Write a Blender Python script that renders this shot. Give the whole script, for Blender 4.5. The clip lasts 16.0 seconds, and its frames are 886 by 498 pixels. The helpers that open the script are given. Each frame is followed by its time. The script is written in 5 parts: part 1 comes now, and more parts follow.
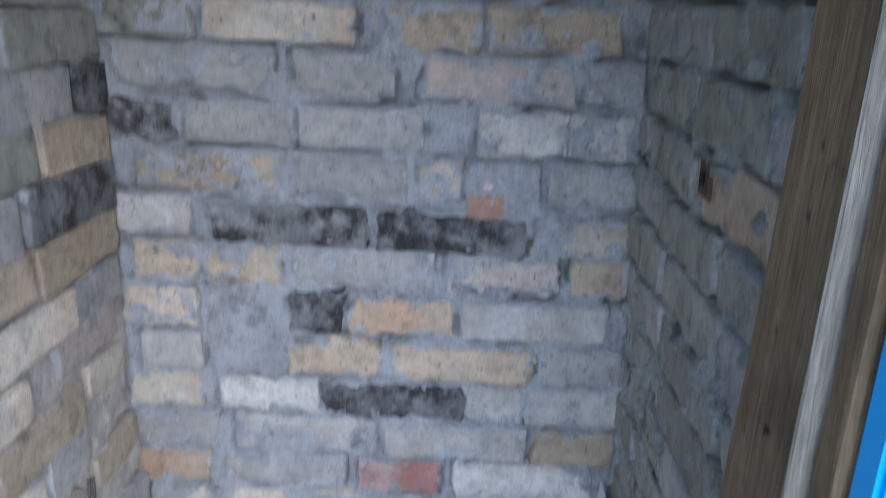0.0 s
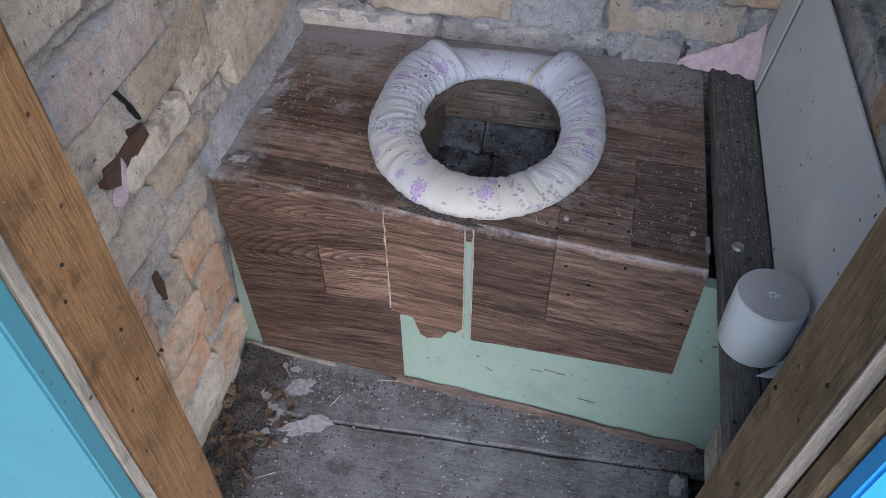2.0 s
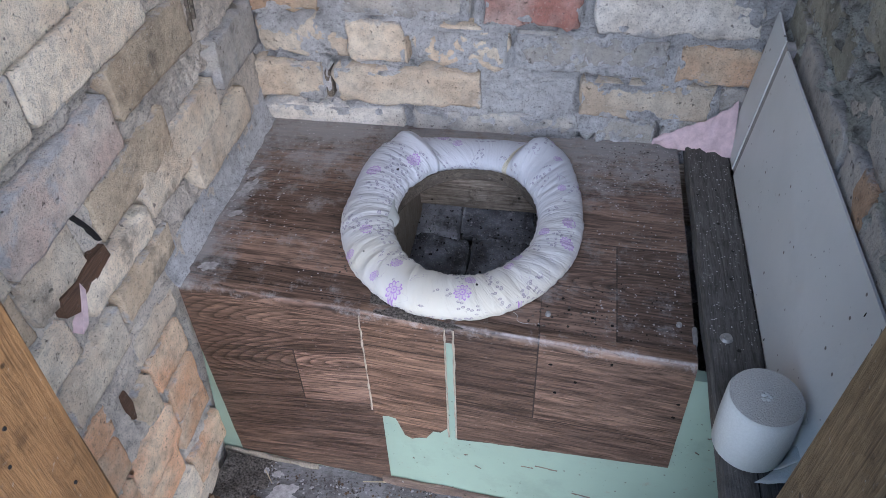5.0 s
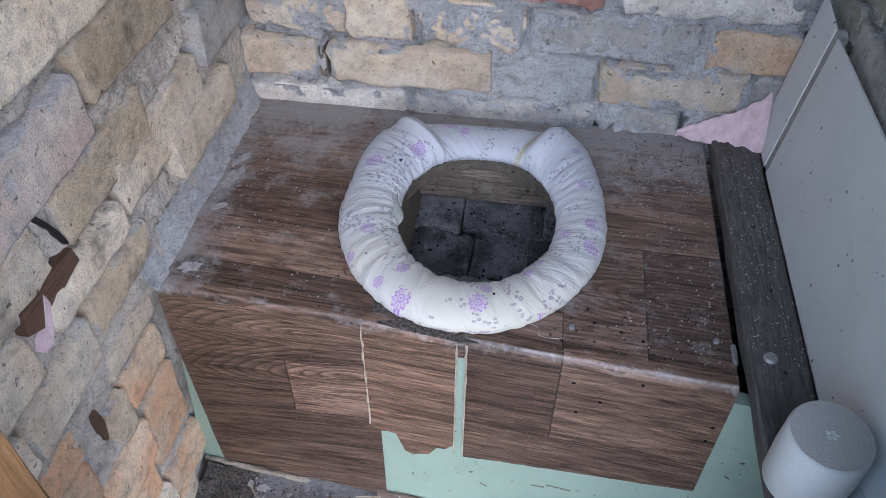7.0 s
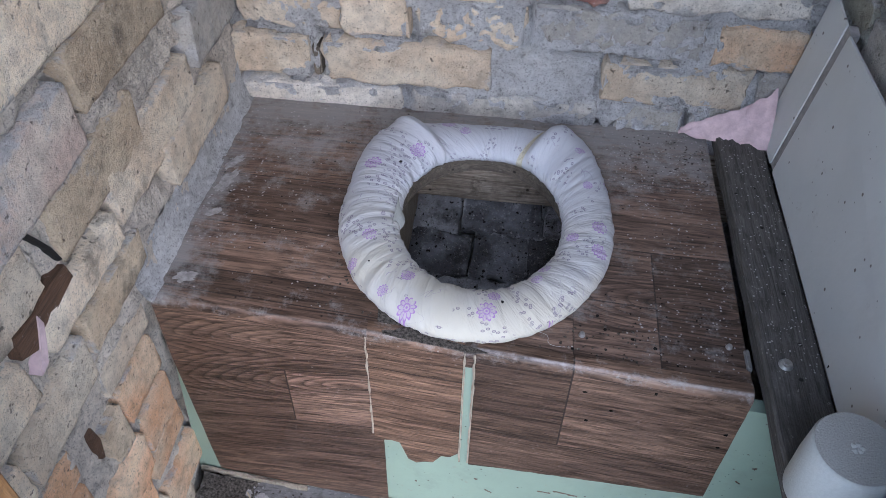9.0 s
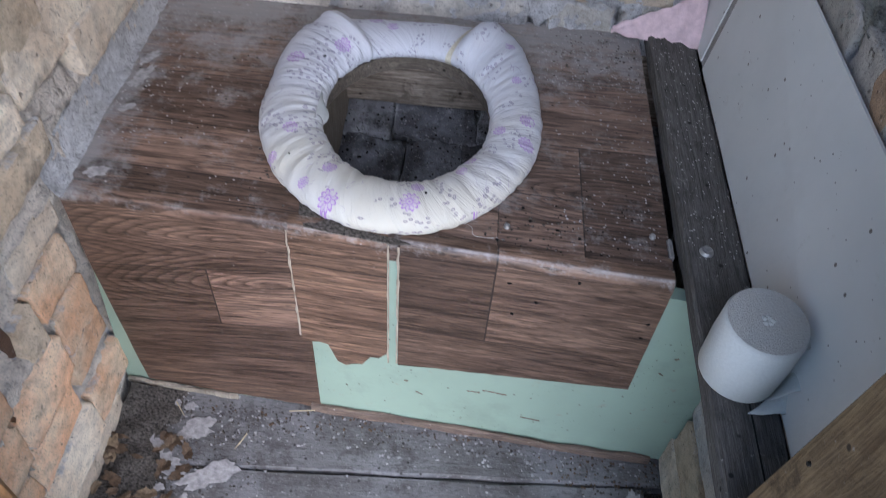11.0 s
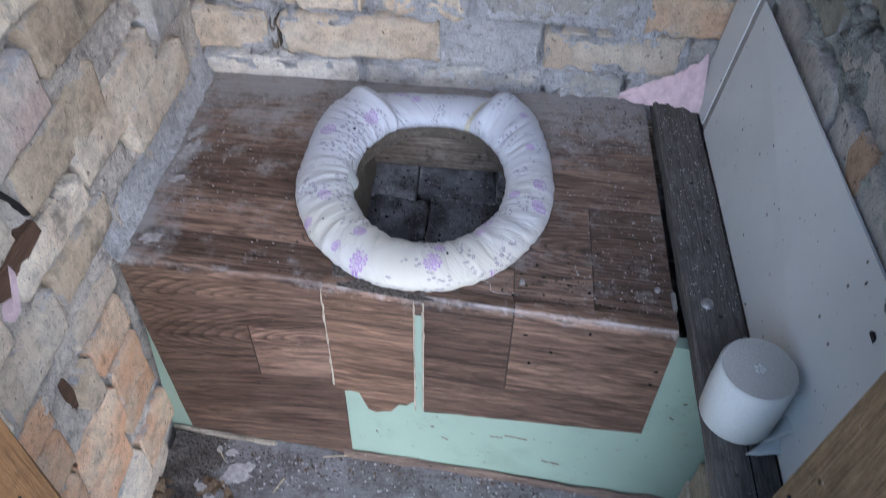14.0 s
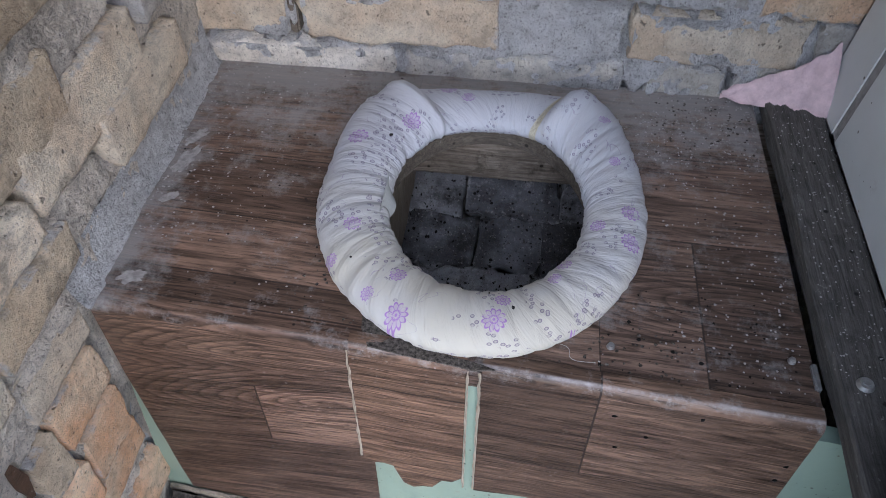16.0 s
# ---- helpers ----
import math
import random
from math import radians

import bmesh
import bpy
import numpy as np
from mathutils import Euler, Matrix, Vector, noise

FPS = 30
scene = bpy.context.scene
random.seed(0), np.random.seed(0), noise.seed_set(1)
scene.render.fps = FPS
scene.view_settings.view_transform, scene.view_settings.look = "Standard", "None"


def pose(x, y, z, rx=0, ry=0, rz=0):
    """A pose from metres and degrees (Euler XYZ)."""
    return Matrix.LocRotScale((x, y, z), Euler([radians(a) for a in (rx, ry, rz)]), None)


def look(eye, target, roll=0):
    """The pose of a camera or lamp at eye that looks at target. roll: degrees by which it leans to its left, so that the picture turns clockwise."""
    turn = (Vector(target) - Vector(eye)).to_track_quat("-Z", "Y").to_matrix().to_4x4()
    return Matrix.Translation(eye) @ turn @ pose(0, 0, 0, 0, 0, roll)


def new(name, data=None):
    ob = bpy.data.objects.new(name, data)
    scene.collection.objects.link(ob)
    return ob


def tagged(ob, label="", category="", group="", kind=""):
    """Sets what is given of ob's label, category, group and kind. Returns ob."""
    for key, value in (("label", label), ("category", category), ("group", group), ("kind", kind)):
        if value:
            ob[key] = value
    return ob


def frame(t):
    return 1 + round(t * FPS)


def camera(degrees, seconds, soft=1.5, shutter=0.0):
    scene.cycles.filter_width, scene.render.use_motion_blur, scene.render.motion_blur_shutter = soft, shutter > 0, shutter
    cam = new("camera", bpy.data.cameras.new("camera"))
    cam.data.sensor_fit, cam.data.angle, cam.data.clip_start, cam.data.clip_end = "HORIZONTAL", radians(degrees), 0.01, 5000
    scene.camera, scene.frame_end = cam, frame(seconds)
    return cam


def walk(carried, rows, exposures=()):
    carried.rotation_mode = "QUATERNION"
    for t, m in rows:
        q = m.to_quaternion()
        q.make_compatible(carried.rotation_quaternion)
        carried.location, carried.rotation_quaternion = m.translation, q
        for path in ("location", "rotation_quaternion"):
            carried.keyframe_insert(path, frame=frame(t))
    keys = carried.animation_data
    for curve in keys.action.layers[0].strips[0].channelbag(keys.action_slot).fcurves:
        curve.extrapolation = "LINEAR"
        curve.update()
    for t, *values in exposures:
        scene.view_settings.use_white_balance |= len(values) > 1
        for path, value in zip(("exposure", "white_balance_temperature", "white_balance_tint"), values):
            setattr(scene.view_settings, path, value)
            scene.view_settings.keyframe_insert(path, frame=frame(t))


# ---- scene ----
cam = camera(59.3, 16.0, 0.35, 0.2)
PATH = [
    (0, (0.026, 0.112, 1.494), (-0.06, 2.023, 0.911), 0.7),
    (0.2, (0.042, 0.125, 1.395), (-0.097, 1.952, 0.592), 2.5),
    (0.5, (0.013, 0.147, 1.349), (-0.139, 1.897, 0.393), 3.1),
    (0.7, (0.005, 0.145, 1.305), (-0.188, 1.825, 0.236), 3.2),
    (1, (-0.022, 0.121, 1.256), (-0.198, 1.688, 0.025), 3.6),
    (1.5, (-0.025, 0.131, 1.248), (-0.269, 1.56, -0.13), 0.9),
    (2, (-0.045, 0.12, 1.217), (-0.333, 1.456, -0.244), -0.4),
    (2.5, (-0.047, 0.121, 1.217), (-0.339, 1.443, -0.255), -1.2),
    (3, (-0.024, 0.14, 1.239), (-0.325, 1.487, -0.209), -2.1),
    (3.5, (-0.023, 0.148, 1.259), (-0.316, 1.565, -0.121), -2.1),
    (3.7, (-0.018, 0.149, 1.259), (-0.314, 1.584, -0.103), -2.4),
    (5.8, (-0.072, 0.223, 1.211), (-0.318, 1.662, -0.156), -1.2),
    (6, (-0.08, 0.227, 1.204), (-0.316, 1.657, -0.174), -0.8),
    (6.5, (-0.094, 0.244, 1.195), (-0.315, 1.651, -0.209), -0.3),
    (7, (-0.113, 0.292, 1.189), (-0.308, 1.695, -0.223), 0.5),
    (7.5, (-0.13, 0.32, 1.178), (-0.307, 1.718, -0.241), 0.7),
    (8, (-0.142, 0.327, 1.177), (-0.312, 1.715, -0.253), 0.8),
    (8.5, (-0.149, 0.329, 1.182), (-0.304, 1.714, -0.252), 1.1),
    (8.7, (-0.151, 0.329, 1.187), (-0.299, 1.713, -0.249), 1.2),
    (10.8, (-0.111, 0.293, 1.154), (-0.172, 1.637, -0.326), 3.3),
    (11, (-0.108, 0.298, 1.132), (-0.118, 1.585, -0.399), 4.9),
    (11.5, (-0.101, 0.302, 1.112), (-0.047, 1.526, -0.469), 7.2),
    (12, (-0.094, 0.298, 1.111), (0.001, 1.494, -0.489), 8.5),
    (12.5, (-0.092, 0.29, 1.126), (0.02, 1.484, -0.475), 8.8),
    (13, (-0.085, 0.266, 1.144), (0.008, 1.473, -0.448), 7.8),
    (13.5, (-0.092, 0.243, 1.153), (-0.05, 1.461, -0.433), 6.1),
    (14, (-0.098, 0.252, 1.207), (-0.191, 1.621, -0.249), 1.5),
    (14.5, (-0.105, 0.274, 1.275), (-0.265, 1.851, 0.055), 0.2),
    (15, (-0.11, 0.281, 1.297), (-0.314, 1.974, 0.252), 0.1),
    (15.5, (-0.134, 0.351, 1.19), (-0.342, 1.923, -0.029), 0.5),
    (15.6, (-0.154, 0.377, 1.145), (-0.324, 1.881, -0.162), 1.7),
    (16, (-0.152, 0.465, 1.079), (-0.309, 1.788, -0.412), 0.2),
]
walk(cam, [(t, look(eye, target, roll)) for t, eye, target, roll in PATH], [(0.0, 0.97, 4950, 14), (0.5, 0.93, 5050, 15), (1.5, 0.70, 5550, 19), (2.5, 0.58, 5500, 19), (3.7, 0.77, 5420, 18), (6.0, 1.0, 5330, 17), (8.5, 0.88, 5380, 17), (11.0, 1.0, 5450, 17.5), (11.5, 1.19, 5450, 17), (12.5, 1.35, 5420, 16.5), (13.5, 1.35, 5420, 17), (14.0, 1.05, 5250, 16), (14.5, 0.94, 5100, 14), (15.0, 0.82, 5020, 13.5), (15.5, 0.67, 5250, 15), (16.0, 0.74, 5520, 17)])

# ---- light ----
world = bpy.data.worlds.new("sky")
scene.world = world
world.use_nodes = True
wn = world.node_tree
sky = wn.nodes.new("ShaderNodeTexSky")
sky.sky_type, sky.sun_disc = "NISHITA", False
sky.sun_elevation, sky.sun_rotation = radians(27), radians(156)
sky.air_density, sky.dust_density = 1.2, 0.8
wn.links.new(sky.outputs[0], wn.nodes["Background"].inputs[0])
wn.nodes["Background"].inputs[1].default_value = 0.15
sun = new("sun", bpy.data.lights.new("sun", "SUN"))
sun.data.energy, sun.data.angle, sun.data.color = 3.1, radians(92), (1.0, 0.98, 0.95)
sun.matrix_world = look((1.45, -3.3, 1.75), (0, 0, 0))

# ---- materials ----


class Mat:
    """Small wrapper that strings shader nodes together."""

    def __init__(self, name, rough=0.8, metal=0.0):
        self.m = bpy.data.materials.new(name)
        self.m.use_nodes = True
        self.t = self.m.node_tree
        self.b = self.t.nodes["Principled BSDF"]
        self.b.inputs["Roughness"].default_value = rough
        self.b.inputs["Metallic"].default_value = metal
        self.b.inputs["Specular IOR Level"].default_value = 0.35
        self.pos = self.t.nodes.new("ShaderNodeNewGeometry").outputs["Position"]

    def link(self, a, socket):
        if isinstance(a, bpy.types.NodeSocket):
            self.t.links.new(a, socket)
        else:
            socket.default_value = (*a, 1.0) if isinstance(a, tuple) and len(a) == 3 and len(socket.default_value) == 4 else a

    def math(self, op, a, b=0.0, c=0.0):
        n = self.t.nodes.new("ShaderNodeMath")
        n.operation = op
        for i, v in enumerate((a, b, c)):
            self.link(v, n.inputs[i])
        return n.outputs[0]

    def vmath(self, op, a, b=(0, 0, 0)):
        n = self.t.nodes.new("ShaderNodeVectorMath")
        n.operation = op
        self.link(a, n.inputs[0])
        self.link(b, n.inputs[1])
        return n.outputs["Value"] if op in ("LENGTH", "DOT_PRODUCT") else n.outputs[0]

    def noise(self, scale, detail=4.0, rough=0.6, co=None, stretch=None, warp=0.0):
        n = self.t.nodes.new("ShaderNodeTexNoise")
        co = co or self.pos
        if stretch:
            co = self.vmath("MULTIPLY", co, stretch)
        self.link(co, n.inputs["Vector"])
        n.inputs["Scale"].default_value, n.inputs["Detail"].default_value = scale, detail
        n.inputs["Roughness"].default_value, n.inputs["Distortion"].default_value = rough, warp
        return n.outputs[0]

    def voronoi(self, scale, co=None, out="Distance", rand=1.0):
        n = self.t.nodes.new("ShaderNodeTexVoronoi")
        self.link(co or self.pos, n.inputs["Vector"])
        n.inputs["Scale"].default_value, n.inputs["Randomness"].default_value = scale, rand
        return n.outputs[out]

    def ramp(self, fac, stops):
        n = self.t.nodes.new("ShaderNodeValToRGB")
        while len(n.color_ramp.elements) < len(stops):
            n.color_ramp.elements.new(0.5)
        for e, (p, c) in zip(n.color_ramp.elements, stops):
            e.position, e.color = p, (*c, 1) if isinstance(c, tuple) else (c, c, c, 1)
        self.link(fac, n.inputs[0])
        return n.outputs[0]

    def mix(self, fac, a, b, mode="MIX"):
        n = self.t.nodes.new("ShaderNodeMix")
        n.data_type, n.blend_type = "RGBA", mode
        self.link(fac, n.inputs[0])
        self.link(a, n.inputs[6])
        self.link(b, n.inputs[7])
        return n.outputs[2]

    def random(self):
        return self.t.nodes.new("ShaderNodeObjectInfo").outputs["Random"]

    def uv(self):
        return self.t.nodes.new("ShaderNodeUVMap").outputs[0]

    def color(self, c):
        self.link(c, self.b.inputs["Base Color"])
        return self

    def rough(self, r):
        self.link(r, self.b.inputs["Roughness"])
        return self

    def bump(self, h, dist=0.002, strength=1.0):
        n = self.t.nodes.new("ShaderNodeBump")
        n.inputs["Distance"].default_value, n.inputs["Strength"].default_value = dist, strength
        self.link(h, n.inputs["Height"])
        self.link(n.outputs[0], self.b.inputs["Normal"])
        return self


def mortar_material(name, tint=(1, 1, 1), stain=0.25):
    """Coarse lime mortar: trowelled greys, sandy grain, soot stains and pits."""
    m = Mat(name, 0.95)
    big, mid, fine = m.noise(7, 5), m.noise(48, 8, 0.72), m.noise(330, 4, 0.75)
    base = m.ramp(big, [(0.3, tuple(0.46 * c for c in tint)), (0.52, tuple(0.60 * c for c in tint)), (0.72, tuple(0.70 * c for c in tint))])
    base = m.mix(m.ramp(mid, [(0.48, 0.0), (0.62, 0.55)]), base, tuple(0.78 * c for c in tint))
    base = m.mix(m.ramp(mid, [(0.33, 0.7), (0.43, 0.0)]), base, (0.2, 0.195, 0.185))
    base = m.mix(m.ramp(fine, [(0.35, 0.6), (0.47, 0.0)]), base, (0.14, 0.135, 0.13))
    base = m.mix(m.ramp(m.noise(13, 7, 0.7, m.vmath("ADD", m.pos, (3, 8, 1))), [(0.55, 0.0), (0.66, stain)]), base, (0.07, 0.067, 0.06))
    pits = m.ramp(m.voronoi(120), [(0.08, 0.0), (0.2, 1.0)])
    base = m.mix(m.math("MULTIPLY", m.math("SUBTRACT", 1.0, pits), 0.45), base, (0.1, 0.1, 0.095))
    h = m.math("ADD", mid, m.math("ADD", m.math("MULTIPLY", fine, 0.4), m.math("MULTIPLY", pits, 0.2)))
    return m.color(base).bump(h, 0.016, 1.0).m


def brick_material(name, base, second, smear=0.45, dark=0.15, soot=0.56):
    """Old fired brick: two tones, lime smeared over its arrises, soot, sandy grain and pits."""
    m = Mat(name, 0.92)
    shift = m.vmath("ADD", m.pos, m.vmath("MULTIPLY", m.random(), (3.1, 5.3, 7.7)))
    big, mid, fine = m.noise(11, 3, 0.55, shift), m.noise(60, 6, 0.7, shift), m.noise(360, 4, 0.75, shift)
    c = m.mix(m.ramp(big, [(0.4, 0.0), (0.6, 1.0)]), base, second)
    c = m.mix(1.0, c, m.ramp(m.random(), [(0.0, 0.80), (1.0, 1.12)]), "MULTIPLY")
    c = m.mix(1.0, c, m.ramp(mid, [(0.3, 0.72), (0.5, 1.0), (0.72, 1.14)]), "MULTIPLY")
    c = m.mix(1.0, c, m.ramp(m.noise(26, 4, 0.6, m.vmath("ADD", shift, (2, 2, 8))), [(0.32, 0.82), (0.52, 1.02)]), "MULTIPLY")
    sep = m.t.nodes.new("ShaderNodeSeparateXYZ")
    m.link(m.t.nodes.new("ShaderNodeTexCoord").outputs["Generated"], sep.inputs[0])
    dx = m.math("MULTIPLY", m.math("SUBTRACT", 0.5, m.math("ABSOLUTE", m.math("SUBTRACT", sep.outputs[0], 0.5))), 0.22)
    dz = m.math("MULTIPLY", m.math("SUBTRACT", 0.5, m.math("ABSOLUTE", m.math("SUBTRACT", sep.outputs[2], 0.5))), 0.066)
    rim = m.ramp(m.math("MULTIPLY", m.math("MINIMUM", dx, dz), 100.0), [(0.0, 0.20), (1.0, 0.0)])
    lime = m.math("ADD", m.noise(17, 7, 0.72, m.vmath("ADD", shift, (9, 2, 4))), rim)
    edge = 0.68 - 0.22 * smear
    c = m.mix(m.ramp(lime, [(edge, 0.0), (edge + 0.11, 0.85)]), c, m.ramp(mid, [(0.3, (0.30, 0.30, 0.30)), (0.6, (0.56, 0.555, 0.55))]))
    c = m.mix(m.ramp(m.noise(15, 5, 0.68, m.vmath("ADD", shift, (1, 7, 3))), [(soot, 0.0), (soot + 0.14, dark)]), c, (0.04, 0.039, 0.038))
    c = m.mix(m.ramp(fine, [(0.33, 0.7), (0.46, 0.0)]), c, (0.17, 0.145, 0.12))
    c = m.mix(m.ramp(m.noise(230, 3, 0.7, shift), [(0.60, 0.0), (0.70, 0.35)]), c, (0.80, 0.76, 0.68))
    pits = m.ramp(m.noise(120, 2, 0.5, m.vmath("ADD", shift, (5, 5, 1))), [(0.27, 0.0), (0.33, 1.0)])
    c = m.mix(m.math("MULTIPLY", m.math("SUBTRACT", 1.0, pits), 0.7), c, (0.09, 0.08, 0.065))
    h = m.math("ADD", m.math("ADD", m.math("MULTIPLY", mid, 0.7), m.math("MULTIPLY", fine, 0.4)), m.math("MULTIPLY", pits, 0.4))
    return m.color(c).bump(h, 0.009, 1.0).m


def wood_material(name, light, dark, scale=1.0, axis=2, rough=0.75, dirt=0.4):
    """Sawn weathered board with the grain along one axis, knots and dirt."""
    m = Mat(name, rough)
    st = [9.0 * scale] * 3
    st[axis] = 0.55 * scale
    shift = m.vmath("ADD", m.pos, m.vmath("MULTIPLY", m.random(), (2.3, 4.1, 1.7)))
    grain = m.noise(16, 5, 0.62, shift, tuple(st), 1.2)
    fine = m.noise(60, 3, 0.7, shift, tuple(st))
    c = m.ramp(grain, [(0.3, dark), (0.5, tuple((a + b) / 2 for a, b in zip(light, dark))), (0.68, light)])
    c = m.mix(m.ramp(fine, [(0.35, 0.5), (0.55, 0.0)]), c, tuple(0.45 * v for v in dark))
    c = m.mix(m.ramp(m.noise(9, 5, 0.7), [(0.45, 0.0), (0.72, dirt)]), c, tuple(0.35 * v for v in dark))
    c = m.mix(m.ramp(m.noise(140, 3), [(0.66, 0.0), (0.75, 0.5)]), c, (0.4, 0.38, 0.35))
    c = m.mix(m.ramp(m.noise(22, 6, 0.7, m.vmath("ADD", shift, (4, 4, 4))), [(0.56, 0.0), (0.68, dirt)]), c, tuple(0.25 * v for v in dark))
    c = m.mix(m.ramp(m.voronoi(26, m.vmath("ADD", shift, (1, 6, 2))), [(0.05, 0.9), (0.09, 0.0)]), c, tuple(0.15 * v for v in dark))
    h = m.math("ADD", m.math("ADD", grain, m.math("MULTIPLY", fine, 0.5)), m.noise(70, 4, 0.7, shift))
    return m.color(c).bump(h, 0.0018, 0.8).m


def floor_material(name):
    """Worn grey plank with faint grain, dust, stains and specks."""
    m = Mat(name, 0.9)
    grain = m.noise(20, 5, 0.65, None, (0.5, 8, 8), 0.8)
    c = m.ramp(grain, [(0.3, (0.105, 0.098, 0.092)), (0.6, (0.15, 0.142, 0.136))])
    c = m.mix(m.ramp(m.noise(7, 8, 0.72), [(0.44, 0.0), (0.60, 0.65)]), c, (0.25, 0.243, 0.24))
    c = m.mix(m.ramp(m.noise(16, 8, 0.75, m.vmath("ADD", m.pos, (7, 3, 0))), [(0.50, 0.0), (0.62, 0.75)]), c, (0.065, 0.058, 0.052))
    c = m.mix(m.ramp(m.noise(130, 4, 0.7, None, (0.5, 2, 1)), [(0.34, 0.6), (0.46, 0.0)]), c, (0.045, 0.042, 0.04))
    c = m.mix(m.ramp(m.noise(210, 3, 0.6), [(0.61, 0.0), (0.68, 0.4)]), c, (0.36, 0.34, 0.33))
    c = m.mix(m.ramp(m.voronoi(48), [(0.07, 0.85), (0.13, 0.0)]), c, (0.03, 0.027, 0.024))
    c = m.mix(m.math("MULTIPLY", m.ramp(m.voronoi(40, m.vmath("ADD", m.pos, (4, 1, 2))), [(0.05, 0.8), (0.09, 0.0)]), m.ramp(m.noise(9, 3), [(0.48, 0.0), (0.56, 1.0)])), c, (0.42, 0.40, 0.38))
    return m.color(c).bump(m.math("ADD", m.math("MULTIPLY", grain, 0.5), m.noise(120, 4, 0.7)), 0.0025, 0.9).m


def laminate_material(name, tint, seed, row, start, planks, edge_wear=0.45, skew=0.0, hearts=()):
    """Printed wood-pattern linoleum: strips with oak grain, worn and dusty. planks: (x from, x to, v from, v to, tone). hearts: (x, v) where the grain arches round a heart."""
    m = Mat(name, 0.5)
    uv = m.uv()
    sep = m.t.nodes.new("ShaderNodeSeparateXYZ")
    m.link(uv, sep.inputs[0])
    u, v0_ = sep.outputs[0], sep.outputs[1]
    fold = m.ramp(v0_, [(0.46, 0.0), (0.56, 1.0)])
    v = m.math("ADD", v0_, m.math("MULTIPLY", fold, m.math("MULTIPLY", m.math("ADD", u, 0.3), skew))) if skew else v0_
    cell = m.math("DIVIDE", m.math("SUBTRACT", v, start), row)
    r = m.math("FLOOR", cell)
    wn1 = m.t.nodes.new("ShaderNodeTexWhiteNoise")
    wn1.noise_dimensions = "1D"
    m.link(m.math("ADD", r, seed), wn1.inputs["W"])
    tone, ident = wn1.outputs["Value"], r
    fr = m.math("ABSOLUTE", m.math("SUBTRACT", m.math("FRACT", cell), 0.5))
    seam = m.ramp(fr, [(0.482, 0.0), (0.496, 0.5)])
    for k, (u0, u1, v0, v1, t) in enumerate(planks):
        du = m.math("SUBTRACT", (u1 - u0) / 2, m.math("ABSOLUTE", m.math("SUBTRACT", u, (u0 + u1) / 2)))
        dv = m.math("SUBTRACT", (v1 - v0) / 2, m.math("ABSOLUTE", m.math("SUBTRACT", v, (v0 + v1) / 2)))
        d = m.math("MINIMUM", du, dv)
        inside = m.math("GREATER_THAN", d, 0.0)
        tone = m.mix(inside, tone, (t, t, t))
        ident = m.mix(inside, ident, (20.5 + k,) * 3)
        seam = m.mix(inside, seam, m.ramp(m.math("MULTIPLY", d, 100.0), [(0.06, 0.9), (0.14, 0.0)]))
    flat = m.t.nodes.new("ShaderNodeCombineXYZ")
    m.link(u, flat.inputs[0])
    m.link(v, flat.inputs[1])
    co = m.vmath("ADD", flat.outputs[0], m.vmath("MULTIPLY", ident, (3.71, 1.93, 0.0)))
    drift = m.noise(5, 2, 0.45, co, (0.35, 2.2, 1), 0.3)
    arched = 0.0
    for hu, hv in hearts:
        away = m.vmath("MULTIPLY", m.vmath("SUBTRACT", flat.outputs[0], (hu, hv, 0.0)), (1.0, 4.2, 0.0))
        reach = m.vmath("LENGTH", away)
        near = m.ramp(m.math("ABSOLUTE", m.math("SUBTRACT", v, hv)), [(0.05, 1.0), (0.075, 0.0)])
        arch = m.math("ADD", m.math("MULTIPLY", reach, 2.4), m.math("MULTIPLY", drift, 0.16))
        drift = m.mix(near, drift, arch)
        arched = m.math("MAXIMUM", near, arched)
    bands = m.math("FRACT", m.math("MULTIPLY", drift, 17.0))
    streak = m.noise(26, 5, 0.65, co, (0.3, 4.5, 1), 0.9)
    pores = m.noise(90, 3, 0.6, co, (0.3, 4.0, 1), 0.6)
    c = m.mix(tone, tuple(0.072 * a for a in tint), tuple(0.30 * a for a in tint))
    c = m.mix(m.math("ADD", 0.4, m.math("MULTIPLY", arched, 0.6)), c, m.ramp(bands, [(0.0, 0.42), (0.25, 0.80), (0.75, 1.12), (0.92, 0.95), (1.0, 0.45)]), "MULTIPLY")
    c = m.mix(1.0, c, m.ramp(streak, [(0.35, 0.46), (0.48, 0.93), (0.62, 1.5)]), "MULTIPLY")
    c = m.mix(1.0, c, m.ramp(pores, [(0.37, 0.48), (0.46, 1.0), (0.58, 1.0), (0.68, 1.35)]), "MULTIPLY")
    c = m.mix(m.ramp(m.noise(6, 3, 0.6, co, (0.6, 3, 1)), [(0.42, 0.0), (0.65, 0.6)]), c, m.mix(1.0, c, (0.62, 0.60, 0.62), "MULTIPLY"))
    c = m.mix(seam, c, (0.028, 0.02, 0.016))
    sp = m.t.nodes.new("ShaderNodeSeparateXYZ")
    m.link(m.pos, sp.inputs[0])
    near_wall = m.math("MAXIMUM", m.ramp(m.math("SUBTRACT", sp.outputs[1], 0.85), [(0.28, 0.0), (0.48, 0.2)]), m.ramp(m.math("MULTIPLY", sp.outputs[0], -1.0), [(0.50, 0.0), (0.58, 0.22)]))
    level = m.ramp(sp.outputs[2], [(0.42, 0.0), (0.432, 1.0)])
